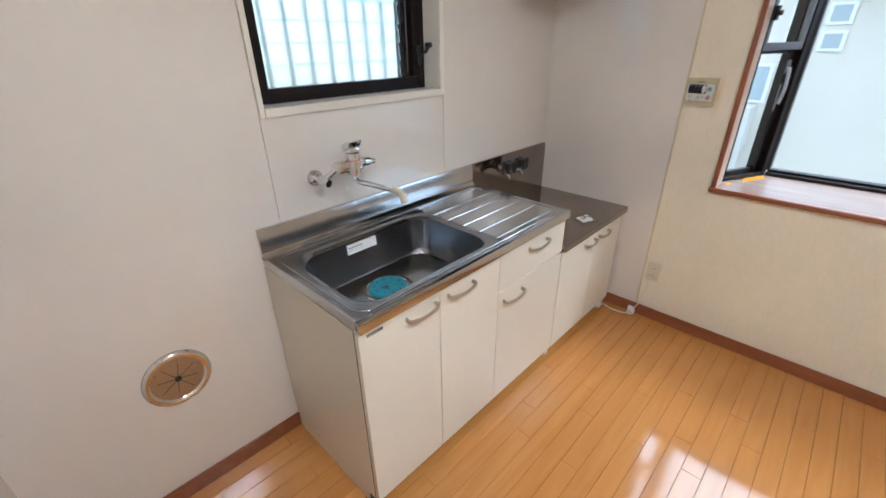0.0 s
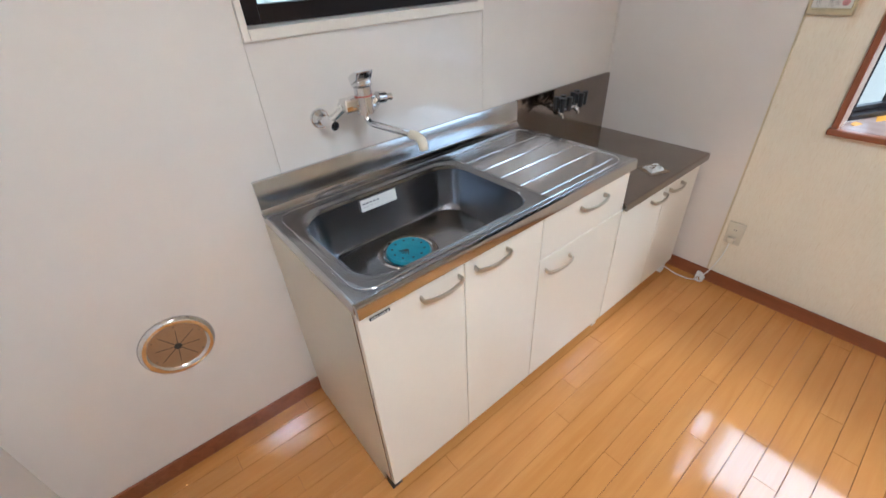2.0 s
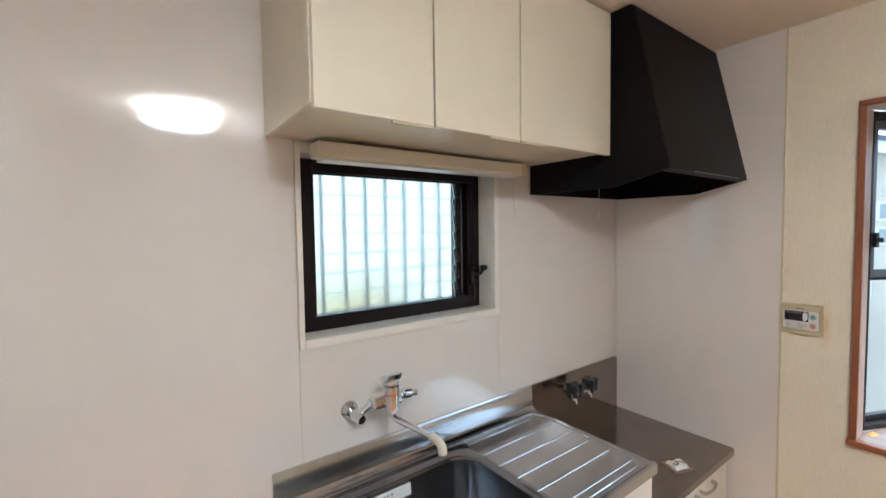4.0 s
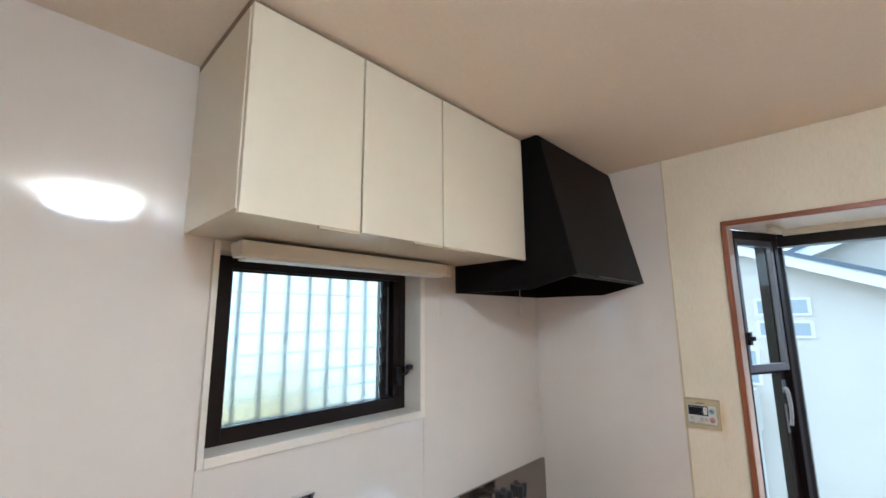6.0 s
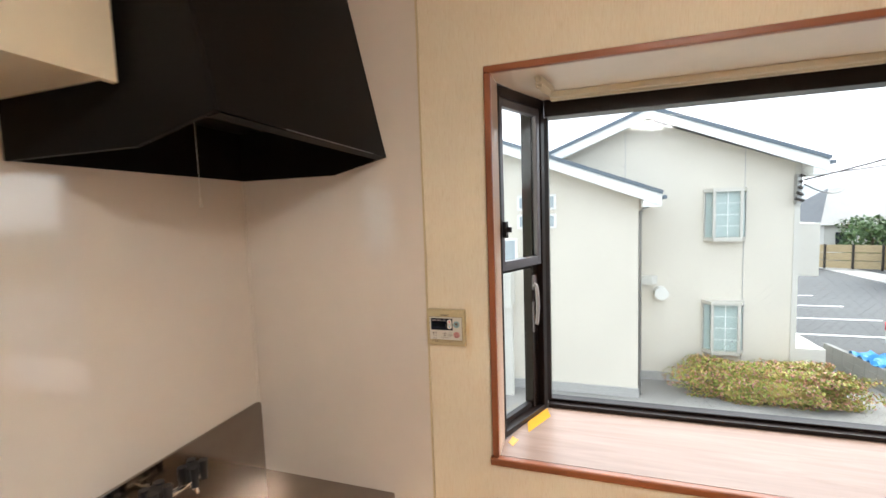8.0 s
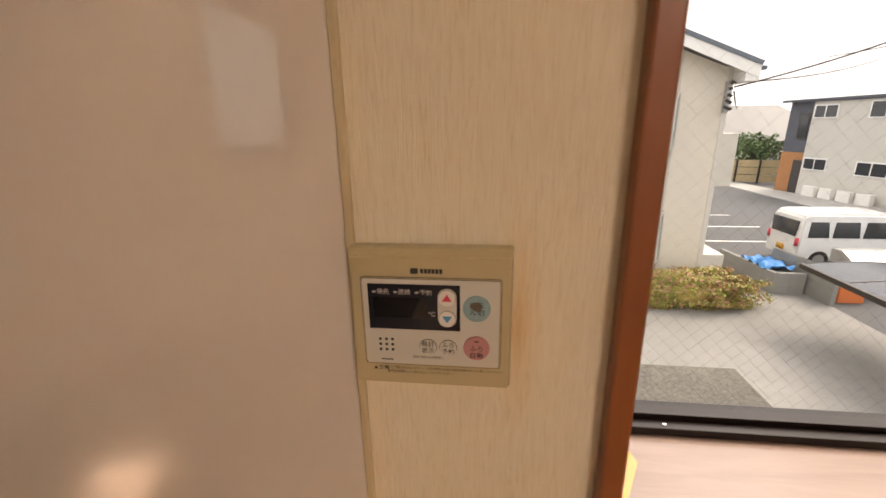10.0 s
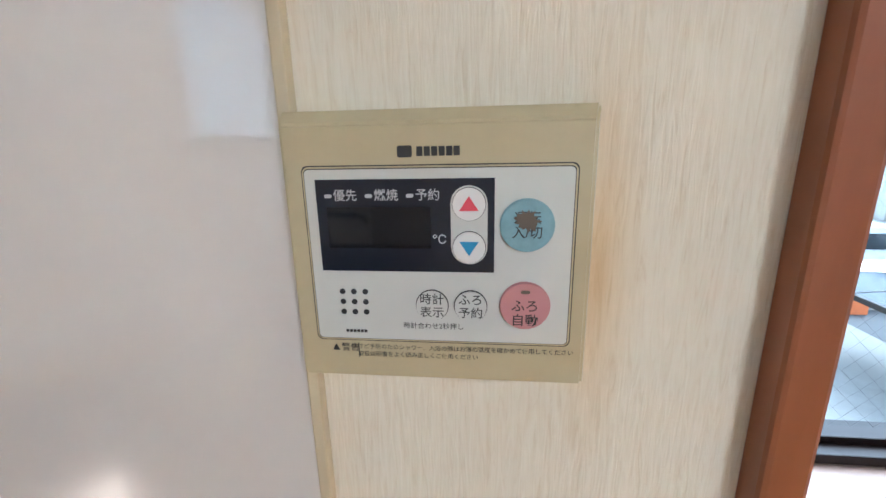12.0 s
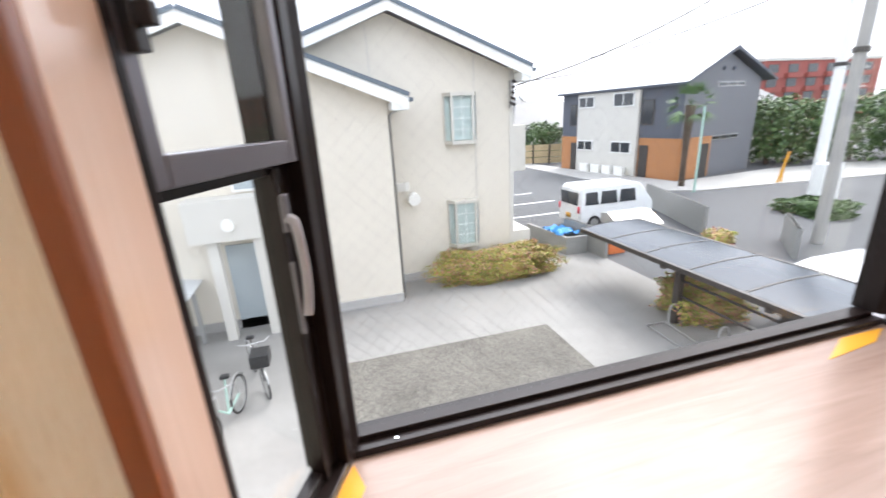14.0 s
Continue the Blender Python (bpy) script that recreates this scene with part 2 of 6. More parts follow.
def tube(bm, pts, r, seg=10):
    """A round bar along a line of points."""
    pts = [Vector(p) for p in pts]
    rings = []
    side = None
    for i, p in enumerate(pts):
        d = (pts[min(i + 1, len(pts) - 1)] - pts[max(i - 1, 0)]).normalized()
        if side is None:
            side = d.orthogonal().normalized()
        side = (side - d * side.dot(d)).normalized()
        up = d.cross(side)
        rr = r[i] if isinstance(r, (list, tuple)) else r
        rings.append([bm.verts.new(p + (side * math.cos(a) + up * math.sin(a)) * rr) for a in [2 * math.pi * k / seg for k in range(seg)]])
    for a, b in zip(rings, rings[1:]):
        for k in range(seg):
            bm.faces.new((a[k], a[(k + 1) % seg], b[(k + 1) % seg], b[k]))
    bm.faces.new(rings[0][::-1])
    bm.faces.new(rings[-1])
    return bm


def smooth_line(pts, n=6):
    """Catmull-Rom points through pts."""
    P = [Vector(p) for p in pts]
    P = [P[0] * 2 - P[1]] + P + [P[-1] * 2 - P[-2]]
    out = []
    for i in range(1, len(P) - 2):
        for k in range(n):
            t = k / n
            out.append(0.5 * (2 * P[i] + (P[i + 1] - P[i - 1]) * t + (2 * P[i - 1] - 5 * P[i] + 4 * P[i + 1] - P[i + 2]) * t * t
                              + (3 * P[i] - P[i - 1] - 3 * P[i + 1] + P[i + 2]) * t ** 3))
    return out + [P[-2]]


def finish(bm, name, shade=False):
    me = bpy.data.meshes.new(name)
    if shade:
        for f in bm.faces:
            f.smooth = True
        for e in bm.edges:
            if len(e.link_faces) == 2 and e.calc_face_angle(0) > 0.6:
                e.smooth = False
    bm.to_mesh(me)
    bm.free()
    return me


def part(name, bm, material, parent=None, label="", shade=False, kind=""):
    me = finish(bm, name, shade)
    me.materials.append(M[material] if isinstance(material, str) else material)
    ob = new(name, me)
    if parent:
        ob.parent = parent
        ob.matrix_parent_inverse = Matrix.Translation(-parent.matrix_basis.translation)
    return tagged(ob, label, kind=kind)


def thing(name, label, category, at=(0, 0, 0), group="", kind=""):
    ob = new(name)
    ob.matrix_basis = Matrix.Translation(at)
    ob.empty_display_size = 0.1
    return tagged(ob, label, category, group, kind)


# ---- the room ----
X0, Y0, H = -2.80, -4.2, 2.512
FZ = -0.08
WT = 0.12


def wall_north():
    a0, a1, c0, c1 = -1.851, -0.967, 1.314, 1.94
    w = part("wall_north", boxes((X0 - WT, a0, 0, WT, FZ, H), (a1, WT, 0, WT, FZ, H), (a0, a1, 0, WT, FZ, c0), (a0, a1, 0, WT, c1, H)), "casing")
    tagged(w, "pinkish white glossy panelled kitchen wall", "wall", kind="structure")
    g = 0.0012
    for n, b in enumerate(((X0, a0 - 0.006 - g, FZ, H), (a0 - 0.006 + g, a1 + 0.006 - g, FZ, c0 - 0.025), (a0 - 0.006 + g, a1 + 0.006 - g, c1 + 0.02, H), (a1 + 0.006 + g, -0.005, FZ, H))):
        part("panel", boxes((b[0], b[1], -0.004, -0.0002, b[2], b[3])), "panel", w)
    cas = part("window_casing", boxes((a0 - 0.004, a0 + 0.014, -0.014, 0.094, c0 - 0.024, c1 + 0.02), (a1 - 0.022, a1 + 0.004, -0.014, 0.094, c0 - 0.024, c1 + 0.02),
                                      (a0 + 0.014, a1 - 0.022, -0.016, 0.094, c0 - 0.024, c0 + 0.006), (a0 + 0.014, a1 - 0.022, -0.014, 0.094, c1 - 0.01, c1 + 0.02), bevel=0.002), "casing", w)
    return w


def wall_east():
    y0, y1, z0, z1 = -2.956, -1.032, 0.80, 2.136
    w = part("wall_east", boxes((0, WT, y1, 0, FZ, H), (0, WT, Y0 - WT, y0, FZ, H), (0, WT, y0, y1, FZ, z0), (0, WT, y0, y1, z1, H)), "paper")
    tagged(w, "beige ribbed wallpaper wall beside the bay window", "wall", kind="structure")
    part("panel", boxes((-0.004, -0.0002, -0.7815, -0.0045, FZ, H)), "panel", w, "pinkish white glossy panel")
    part("panel_strip", boxes((-0.008, -0.0002, -0.789, -0.782, FZ, H), bevel=0.001), "beige", w, "cream plastic joint strip")
    part("corner_strip", boxes((-0.012, -0.0045, -0.012, -0.0045, FZ, H), bevel=0.002), "panel", w)
    return w


wall_north()
wall_east()
tagged(part("wall_west", boxes((X0 - WT, X0, Y0 - WT, 0, FZ, H)), "panel"), "plain pale side wall", "wall", kind="structure")
tagged(part("wall_south", boxes((X0, 0, Y0 - WT, Y0, FZ, H)), "paper"), "plain beige papered wall", "wall", kind="structure")
tagged(part("ceiling", boxes((X0 - WT, WT, Y0 - WT, WT, H, H + 0.1)), "ceiling"), "cream papered ceiling", "ceiling", kind="structure")
tagged(part("floor", boxes((X0 - WT, WT, Y0 - WT, WT, FZ - 0.15, FZ - 0.012)), "gapwood"), "honey coloured glossy wooden plank floor", "floor", kind="structure")
floor = bpy.data.objects["floor"]


def baseboard(x0, x1, y0, y1):
    b = part("baseboard", boxes((x0, x1, y0, y1, FZ, FZ + 0.075), bevel=0.003), "wood")
    tagged(b, "reddish brown wooden baseboard", "baseboard", kind="structure")


baseboard(X0, -1.95, -0.014, -0.0045)
baseboard(-0.014, -0.0085, Y0, -0.56)


# Eaves added out of view to darken the top of the kitchen window.
tagged(part("eaves", prism([(WT + 0.001, 2.42), (0.62, 2.22), (0.62, 2.30), (WT + 0.001, 2.50)], X0 - 0.4, 0.5, "x"), "casing"), "added outer eaves that shade the kitchen window", "eaves", kind="structure")


# ---- kitchen window ----
def kitchen_window():
    x0, x1, z0, z1 = -1.836, -0.991, 1.321, 1.929
    w = thing("window_1", "dark bronze louvre window with figured glass", "window", (-1.4, 0.08, 1.3), kind="structure")
    xs, yf, zb, zt = -1.107, 0.095, z0 + 0.05, z1 - 0.042
    part("window_frame", boxes((x0 - 0.0145, x0 + 0.076, yf, yf + 0.065, z0 - 0.006, z1 + 0.010), (x1 - 0.03, x1 + 0.0235, yf, yf + 0.065, z0 - 0.006, z1 + 0.010), (x0 + 0.076, x1 - 0.03, yf, yf + 0.065, z0 - 0.006, zb),
                               (x0 + 0.076, x1 - 0.03, yf, yf + 0.065, zt, z1 + 0.010), bevel=0.003), "frame", w)
    part("frame_rebate", boxes((x0 + 0.0765, x0 + 0.082, yf + 0.012, yf + 0.06, zb, zt), (x0 + 0.082, xs - 0.001, yf + 0.012, yf + 0.02, zt - 0.008, zt), bevel=0.001), "frame", w)
    part("mullion", boxes((xs, xs + 0.03, yf + 0.015, yf + 0.06, zb, zt), (x1 - 0.06, x1 - 0.03, yf + 0.005, yf + 0.055, zb, zt), bevel=0.003), "frame", w)
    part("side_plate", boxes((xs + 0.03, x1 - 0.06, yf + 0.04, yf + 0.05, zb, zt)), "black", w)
    n = 7
    gh = (zt - zb) / n
    for i in range(n):
        zc = zb + gh * i
        bm = prism([(yf + 0.026, zc - 0.004), (yf + 0.031, zc - 0.004), (yf + 0.045, zc + gh + 0.004), (yf + 0.040, zc + gh + 0.004)], x0 + 0.078, xs - 0.001)
        part("glass_slat", bm, "figured", w)
        part("slat_edge", boxes((x0 + 0.078, xs - 0.001, yf + 0.0245, yf + 0.0258, zc - 0.0035, zc - 0.0010)), "figured", w)
        part("slat_clip", boxes((xs - 0.006, xs + 0.012, yf + 0.008, yf + 0.022, zc + gh * 0.05, zc + gh * 0.16), (xs + 0.004, xs + 0.012, yf + 0.006, yf + 0.014, zc + gh * 0.16, zc + gh * 0.6), bevel=0.001), "frame", w)
    part("operating_rod", cyl(bmesh.new(), (xs + 0.021, yf + 0.006, zb + 0.02), (xs + 0.021, yf + 0.006, zt - 0.03), 0.003, seg=8), "framegrey", w, "thin grey operating rod")
    c = part("crank", tube(bmesh.new(), [(x1 - 0.040, yf, 1.46), (x1 - 0.040, yf - 0.035, 1.47), (x1 - 0.030, yf - 0.05, 1.475), (x1 - 0.015, yf - 0.055, 1.50)], 0.007), "blackrub", w, shade=True)
    part("knob", cyl(bmesh.new(), (x1 - 0.015, yf - 0.066, 1.502), (x1 - 0.015, yf - 0.04, 1.502), 0.011), "blackrub", c)
    part("crank_base", boxes((x1 - 0.053, x1 - 0.027, yf - 0.018, yf - 0.0005, 1.42, 1.50), bevel=0.003), "blackrub", w)
    # security bars outside
    g = thing("window_grille", "grey aluminium security bars outside the louvre window", "window grille", (-1.4, 0.2, 1.2))
    for i in range(10):
        x = -1.787 + i * 0.0929
        part("bar", boxes((x - 0.0055, x + 0.0055, 0.20, 0.212, 1.22, 2.0), bevel=0.002), "framegrey", g)
    part("rail", boxes((-1.86, -0.95, 0.212, 0.225, 1.27, 1.30), bevel=0.002), "framegrey", g)
    part("rail", boxes((-1.86, -0.95, 0.212, 0.225, 1.95, 1.98), bevel=0.002), "framegrey", g)
    for x in (-1.86, -0.965):
        part("bracket", boxes((x, x + 0.015, WT, 0.225, 1.245, 1.265)), "framegrey", g)


kitchen_window()


# ---- bay window ----
BX, BY0, BY1, SZ, TZ = 0.41, -1.175, -2.81, 0.82, 2.125
OY0, OY1 = -1.036, -2.952


def bay_window():
    t = thing("trim", "reddish brown wooden trim round the bay window", "trim", (0, -2, 0.8), kind="structure")
    part("side_trim", boxes((-0.017, 0.002, -1.0355, -1.013, 0.822, 2.1255), bevel=0.003), "woodv", t)
    part("side_trim", boxes((-0.017, 0.002, -2.975, -2.9525, 0.822, 2.1255), bevel=0.003), "woodv", t)
    part("head_trim", boxes((-0.017, 0.002, -2.975, -1.013, 2.126, 2.148), bevel=0.003), "wood", t)
    part("sill_nosing", boxes((-0.026, 0.002, -2.985, -1.006, 0.795, 0.8215), bevel=0.006), "wood", t)
    w = thing("window_2", "dark bronze bay window with clear glass over a wooden sill", "window", (0.4, -2, 0.8), kind="structure")
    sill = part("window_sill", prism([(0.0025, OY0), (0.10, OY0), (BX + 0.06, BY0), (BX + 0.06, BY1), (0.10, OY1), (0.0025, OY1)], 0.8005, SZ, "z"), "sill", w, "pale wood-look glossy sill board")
    part("head_board", prism([(0.0025, OY0), (0.10, OY0), (BX + 0.06, BY0), (BX + 0.06, BY1), (0.10, OY1), (0.0025, OY1)], 2.126, 2.15, "z"), "casing", w, "white bay ceiling board")
    part("jamb_board", boxes((0.0025, 0.112, OY0 + 0.0005, OY0 + 0.0035, SZ, 2.126), bevel=0.001), "jamb", w, "salmon glossy jamb board")
    part("jamb_board", boxes((0.0025, 0.112, OY1 - 0.0035, OY1 - 0.0005, SZ, 2.126), bevel=0.001), "jamb", w, "salmon glossy jamb board")
    gx = BX + 0.055
    z0, z1 = SZ + 0.001, 2.125
    # front fixed light
    part("window_frame", boxes((BX, gx + 0.02, BY1, BY0, z0, z0 + 0.017), (BX + 0.028, gx + 0.02, BY1 + 0.004, BY0 - 0.004, z0 + 0.017, z0 + 0.03),
                               (BX - 0.01, gx + 0.02, BY1, BY0, z1 - 0.068, z1), bevel=0.002), "frame", w)
    part("corner_post", prism([(BX - 0.015, BY0 + 0.012), (BX + 0.015, BY0 - 0.014), (gx + 0.03, BY0 - 0.014), (gx + 0.03, BY0 + 0.035), (BX + 0.01, BY0 + 0.04)], z0 + 0.0301, z1 - 0.0685, "z", 0.002), "frame", w)
    part("corner_post", prism([(BX - 0.015, BY1 - 0.012), (BX + 0.015, BY1 + 0.014), (gx + 0.03, BY1 + 0.014), (gx + 0.03, BY1 - 0.035), (BX + 0.01, BY1 - 0.04)], z0 + 0.0301, z1 - 0.0685, "z", 0.002), "frame", w)
    part("screw", cyl(bmesh.new(), (BX + 0.012, -1.27, z0 + 0.016), (BX + 0.012, -1.27, z0 + 0.0195), 0.004, seg=10), "chrome", w)
    gl = part("pane", boxes((gx, gx + 0.004, BY1 + 0.002, BY0 - 0.002, z0 + 0.02, z1 - 0.03)), "glass", w)
    gl.visible_shadow = False
    # cross wires cast in the front pane
    bm = bmesh.new()
    ya, yb, za, zb = BY1 + 0.004, BY0 - 0.004, z0 + 0.03, z1 - 0.045
    W_, H_, r_ = yb - ya, zb - za, 0.00010
    step = 0.034
    for sgn in (1, -1):
        c = -H_
        while c < W_:
            s0, s1 = max(0.0, -c), min(H_, W_ - c)
            if s1 - s0 > 0.01:
                p0, p1 = (c + s0, s0), (c + s1, s1)
                if sgn < 0:
                    p0, p1 = (p0[0], H_ - p0[1]), (p1[0], H_ - p1[1])
                q = [bm.verts.new((gx - 0.0004, ya + p[0] + o[0], za + p[1] + o[1])) for p, o in ((p0, (r_, -sgn * r_)), (p1, (r_, -sgn * r_)), (p1, (-r_, sgn * r_)), (p0, (-r_, sgn * r_)))]
                bm.faces.new(q)
            c += step
    part("wire_mesh", bm, "framegrey", w, "fine diagonal safety wires", kind="stuff")
    # angled side lights
    for s in (0, 1):
        ya, yb = (OY0, BY0) if s == 0 else (OY1, BY1)
        A, Bp = Vector((0.112, ya, 0)), Vector((BX, yb, 0))
        u = (Bp - A).normalized()
        L = (Bp - A).length
        nrm = Vector((-u.y, u.x, 0)) if s == 0 else Vector((u.y, -u.x, 0))
        q = Matrix(((u.x, nrm.x, 0, A.x), (u.y, nrm.y, 0, A.y), (0, 0, 1, 0), (0, 0, 0, 1)))

        def put(name, bs, m, label="", bev=0.002, parent=w):
            bm = boxes(*bs, bevel=bev)
            bm.transform(q)
            bmesh.ops.recalc_face_normals(bm, faces=bm.faces[:])
            return part(name, bm, m, parent, label)
        sf = put("side_frame", ((0, 0.012, 0, 0.07, z0, z1), (L - 0.03, L, 0.0, 0.095, z0, z1), (0.012, L - 0.03, 0, 0.07, z0, z0 + 0.022), (0.012, L - 0.03, 0, 0.07, z1 - 0.04, z1)), "frame")
        lo = put("lower_sash", ((0.014, 0.03, 0.03, 0.055, z0 + 0.024, 1.45), (0.248, 0.266, 0.022, 0.055, z0 + 0.024, 1.45), (0.03, 0.248, 0.03, 0.055, z0 + 0.024, z0 + 0.045), (0.03, 0.248, 0.03, 0.055, 1.44, 1.455)), "frame")
        put("sash_track", ((0.266, L - 0.03, 0.028, 0.055, z0 + 0.024, z1 - 0.042),), "frame", bev=0)
        up = put("upper_sash", ((0.014, 0.034, 0.004, 0.03, 1.456, z1 - 0.042), (L - 0.055, L - 0.034, 0.004, 0.03, 1.456, z1 - 0.042), (0.034, L - 0.055, 0.004, 0.03, 1.456, 1.49), (0.034, L - 0.055, 0.004, 0.03, z1 - 0.07, z1 - 0.042)), "framegrey")
        p1 = put("pane", ((0.029, 0.249, 0.041, 0.045, z0 + 0.043, 1.442),), "glass", bev=0)
        p2 = put("pane", ((0.033, L - 0.054, 0.016, 0.020, 1.488, z1 - 0.068),), "glass", bev=0)
        p1.visible_shadow = p2.visible_shadow = False
        lk = put("lock", ((0.018, 0.034, -0.012, 0.004, 1.58, 1.64), (0.020, 0.030, -0.03, -0.012, 1.60, 1.62)), "blackrub", "black sash lock")
        hp = put("handle_plate", ((0.246, 0.252, 0.012, 0.0215, 1.17, 1.30), (0.246, 0.262, 0.012, 0.0215, 1.35, 1.41)), "framegrey")
        hb = bmesh.new()
        tube(hb, [q @ Vector(p) for p in smooth_line([(0.252, 0.014, 1.372), (0.252, 0.004, 1.366), (0.252, 0.0, 1.335), (0.256, 0.0, 1.28), (0.256, 0.004, 1.23), (0.252, 0.006, 1.205)])], 0.008)
        part("handle", hb, "handlegrey", w, "grey white sash handle", shade=True)
    r = thing("curtain_rail", "beige curtain rail with knotted cords under the bay ceiling", "curtain rail", (0.3, -2, 2.09))
    part("track", boxes((0.29, 0.315, BY1 + 0.02, BY0 - 0.03, 2.104, 2.1255), (0.335, 0.36, BY1 + 0.02, BY0 - 0.03, 2.104, 2.1255), bevel=0.003), "plastic", r)
    for k, (xa, xb, zz) in enumerate(((0.07, 0.21, 2.112), (0.095, 0.185, 2.100))):
        coil = [(xa + (xb - xa) * i / 110, BY0 - 0.005 - 0.25 * (xb - xa) * i / 110 + 0.010 * math.cos(i * 0.62), zz + 0.010 * math.sin(i * 0.62)) for i in range(111)]
        part("knotted_cord", tube(bmesh.new(), coil, 0.0032, 6), "plastic", r, "beige coiled cord end", shade=True)
    part("cord", tube(bmesh.new(), smooth_line([(0.302, BY0 - 0.04, 2.108), (0.26, BY0 - 0.03, 2.100), (0.205, BY0 - 0.04, 2.112)], 4), 0.003, 6), "plastic", r, "beige cord", shade=True)
    # outer shell of the bay
    sh = part("bay_shell", prism([(WT, OY0 + 0.03), (WT, OY0 + 0.06), (BX + 0.13, BY0 + 0.04), (BX + 0.13, BY1 - 0.04), (WT, OY1 - 0.06)], 2.151, 2.22, "z"), "frame", w)
    part("bay_apron", prism([(WT, OY0 + 0.04), (BX + 0.09, BY0 + 0.02), (BX + 0.09, BY1 - 0.02), (WT, OY1 - 0.04)], 0.70, 0.779, "z"), "frame", w)


bay_window()


def tapes():
    for q in ([(0.278, -1.10), (0.395, -1.172), (0.33, -1.19), (0.18, -1.115)], [(0.135, -1.06), (0.115, -1.085), (0.07, -1.07), (0.09, -1.052)],
              [(0.33, -2.45), (0.395, -2.60), (0.395, -2.78), (0.35, -2.67)]):
        t = part("tape", prism(q, SZ + 0.0006, SZ + 0.0018, "z"), "tape")
        tagged(t, "amber adhesive tape on the bay window sill", "tape", "tape pieces on the sill")


tapes()


# ---- sink unit ----
SX0, SXM, SX1, SY, SH = -1.954, -0.752, -0.006, -0.622, 0.80
CY = -0.605
DB = -0.020


def bar_handle(parent, xa, xb, z, y, flip=False):
    h = 0.016
    pts = smooth_line([(xa + 0.004, y, z - 0.002), (xa + 0.008, y - 0.022, z - 0.004), ((xa + xb) / 2, y - 0.030, z - 0.008), (xb - 0.008, y - 0.024, z - 0.002), (xb - 0.004, y, z)], 5)
    bm = bmesh.new()
    prev = None
    k = len(pts)
    for i, p in enumerate(pts):
        hh = h * (0.75 + 0.35 * abs(2 * i / (k - 1) - 1))
        d = (pts[min(i + 1, k - 1)] - pts[max(i - 1, 0)]).normalized()
        nn = Vector((d.y, -d.x, 0)).normalized() * 0.0035
        ring = [bm.verts.new(p + nn * sx + Vector((0, 0, hh / 2 * sz))) for sx, sz in ((1, 1), (1, -1), (-1, -1), (-1, 1))]
        if prev:
            for j in range(4):
                bm.faces.new((prev[j], prev[(j + 1) % 4], ring[(j + 1) % 4], ring[j]))
        else:
            bm.faces.new(ring[::-1])
        prev = ring
    bm.faces.new(prev)
    bmesh.ops.recalc_face_normals(bm, faces=bm.faces[:])
    bmesh.ops.bevel(bm, geom=[e for e in bm.edges if len(e.link_faces) == 2 and e.calc_face_angle(0) > 0.9], offset=0.0015, segments=2, affect="EDGES")
    return part("handle", bm, "handle", parent, "champagne metal bow handle", shade=True)


def cabinet_door(parent, name, x0, x1, z0, z1, y, m="cup", t=0.018):
    return part(name, boxes((x0 + 0.0015, x1 - 0.0015, y, y + t, z0, z1), bevel=0.0025), m, parent)


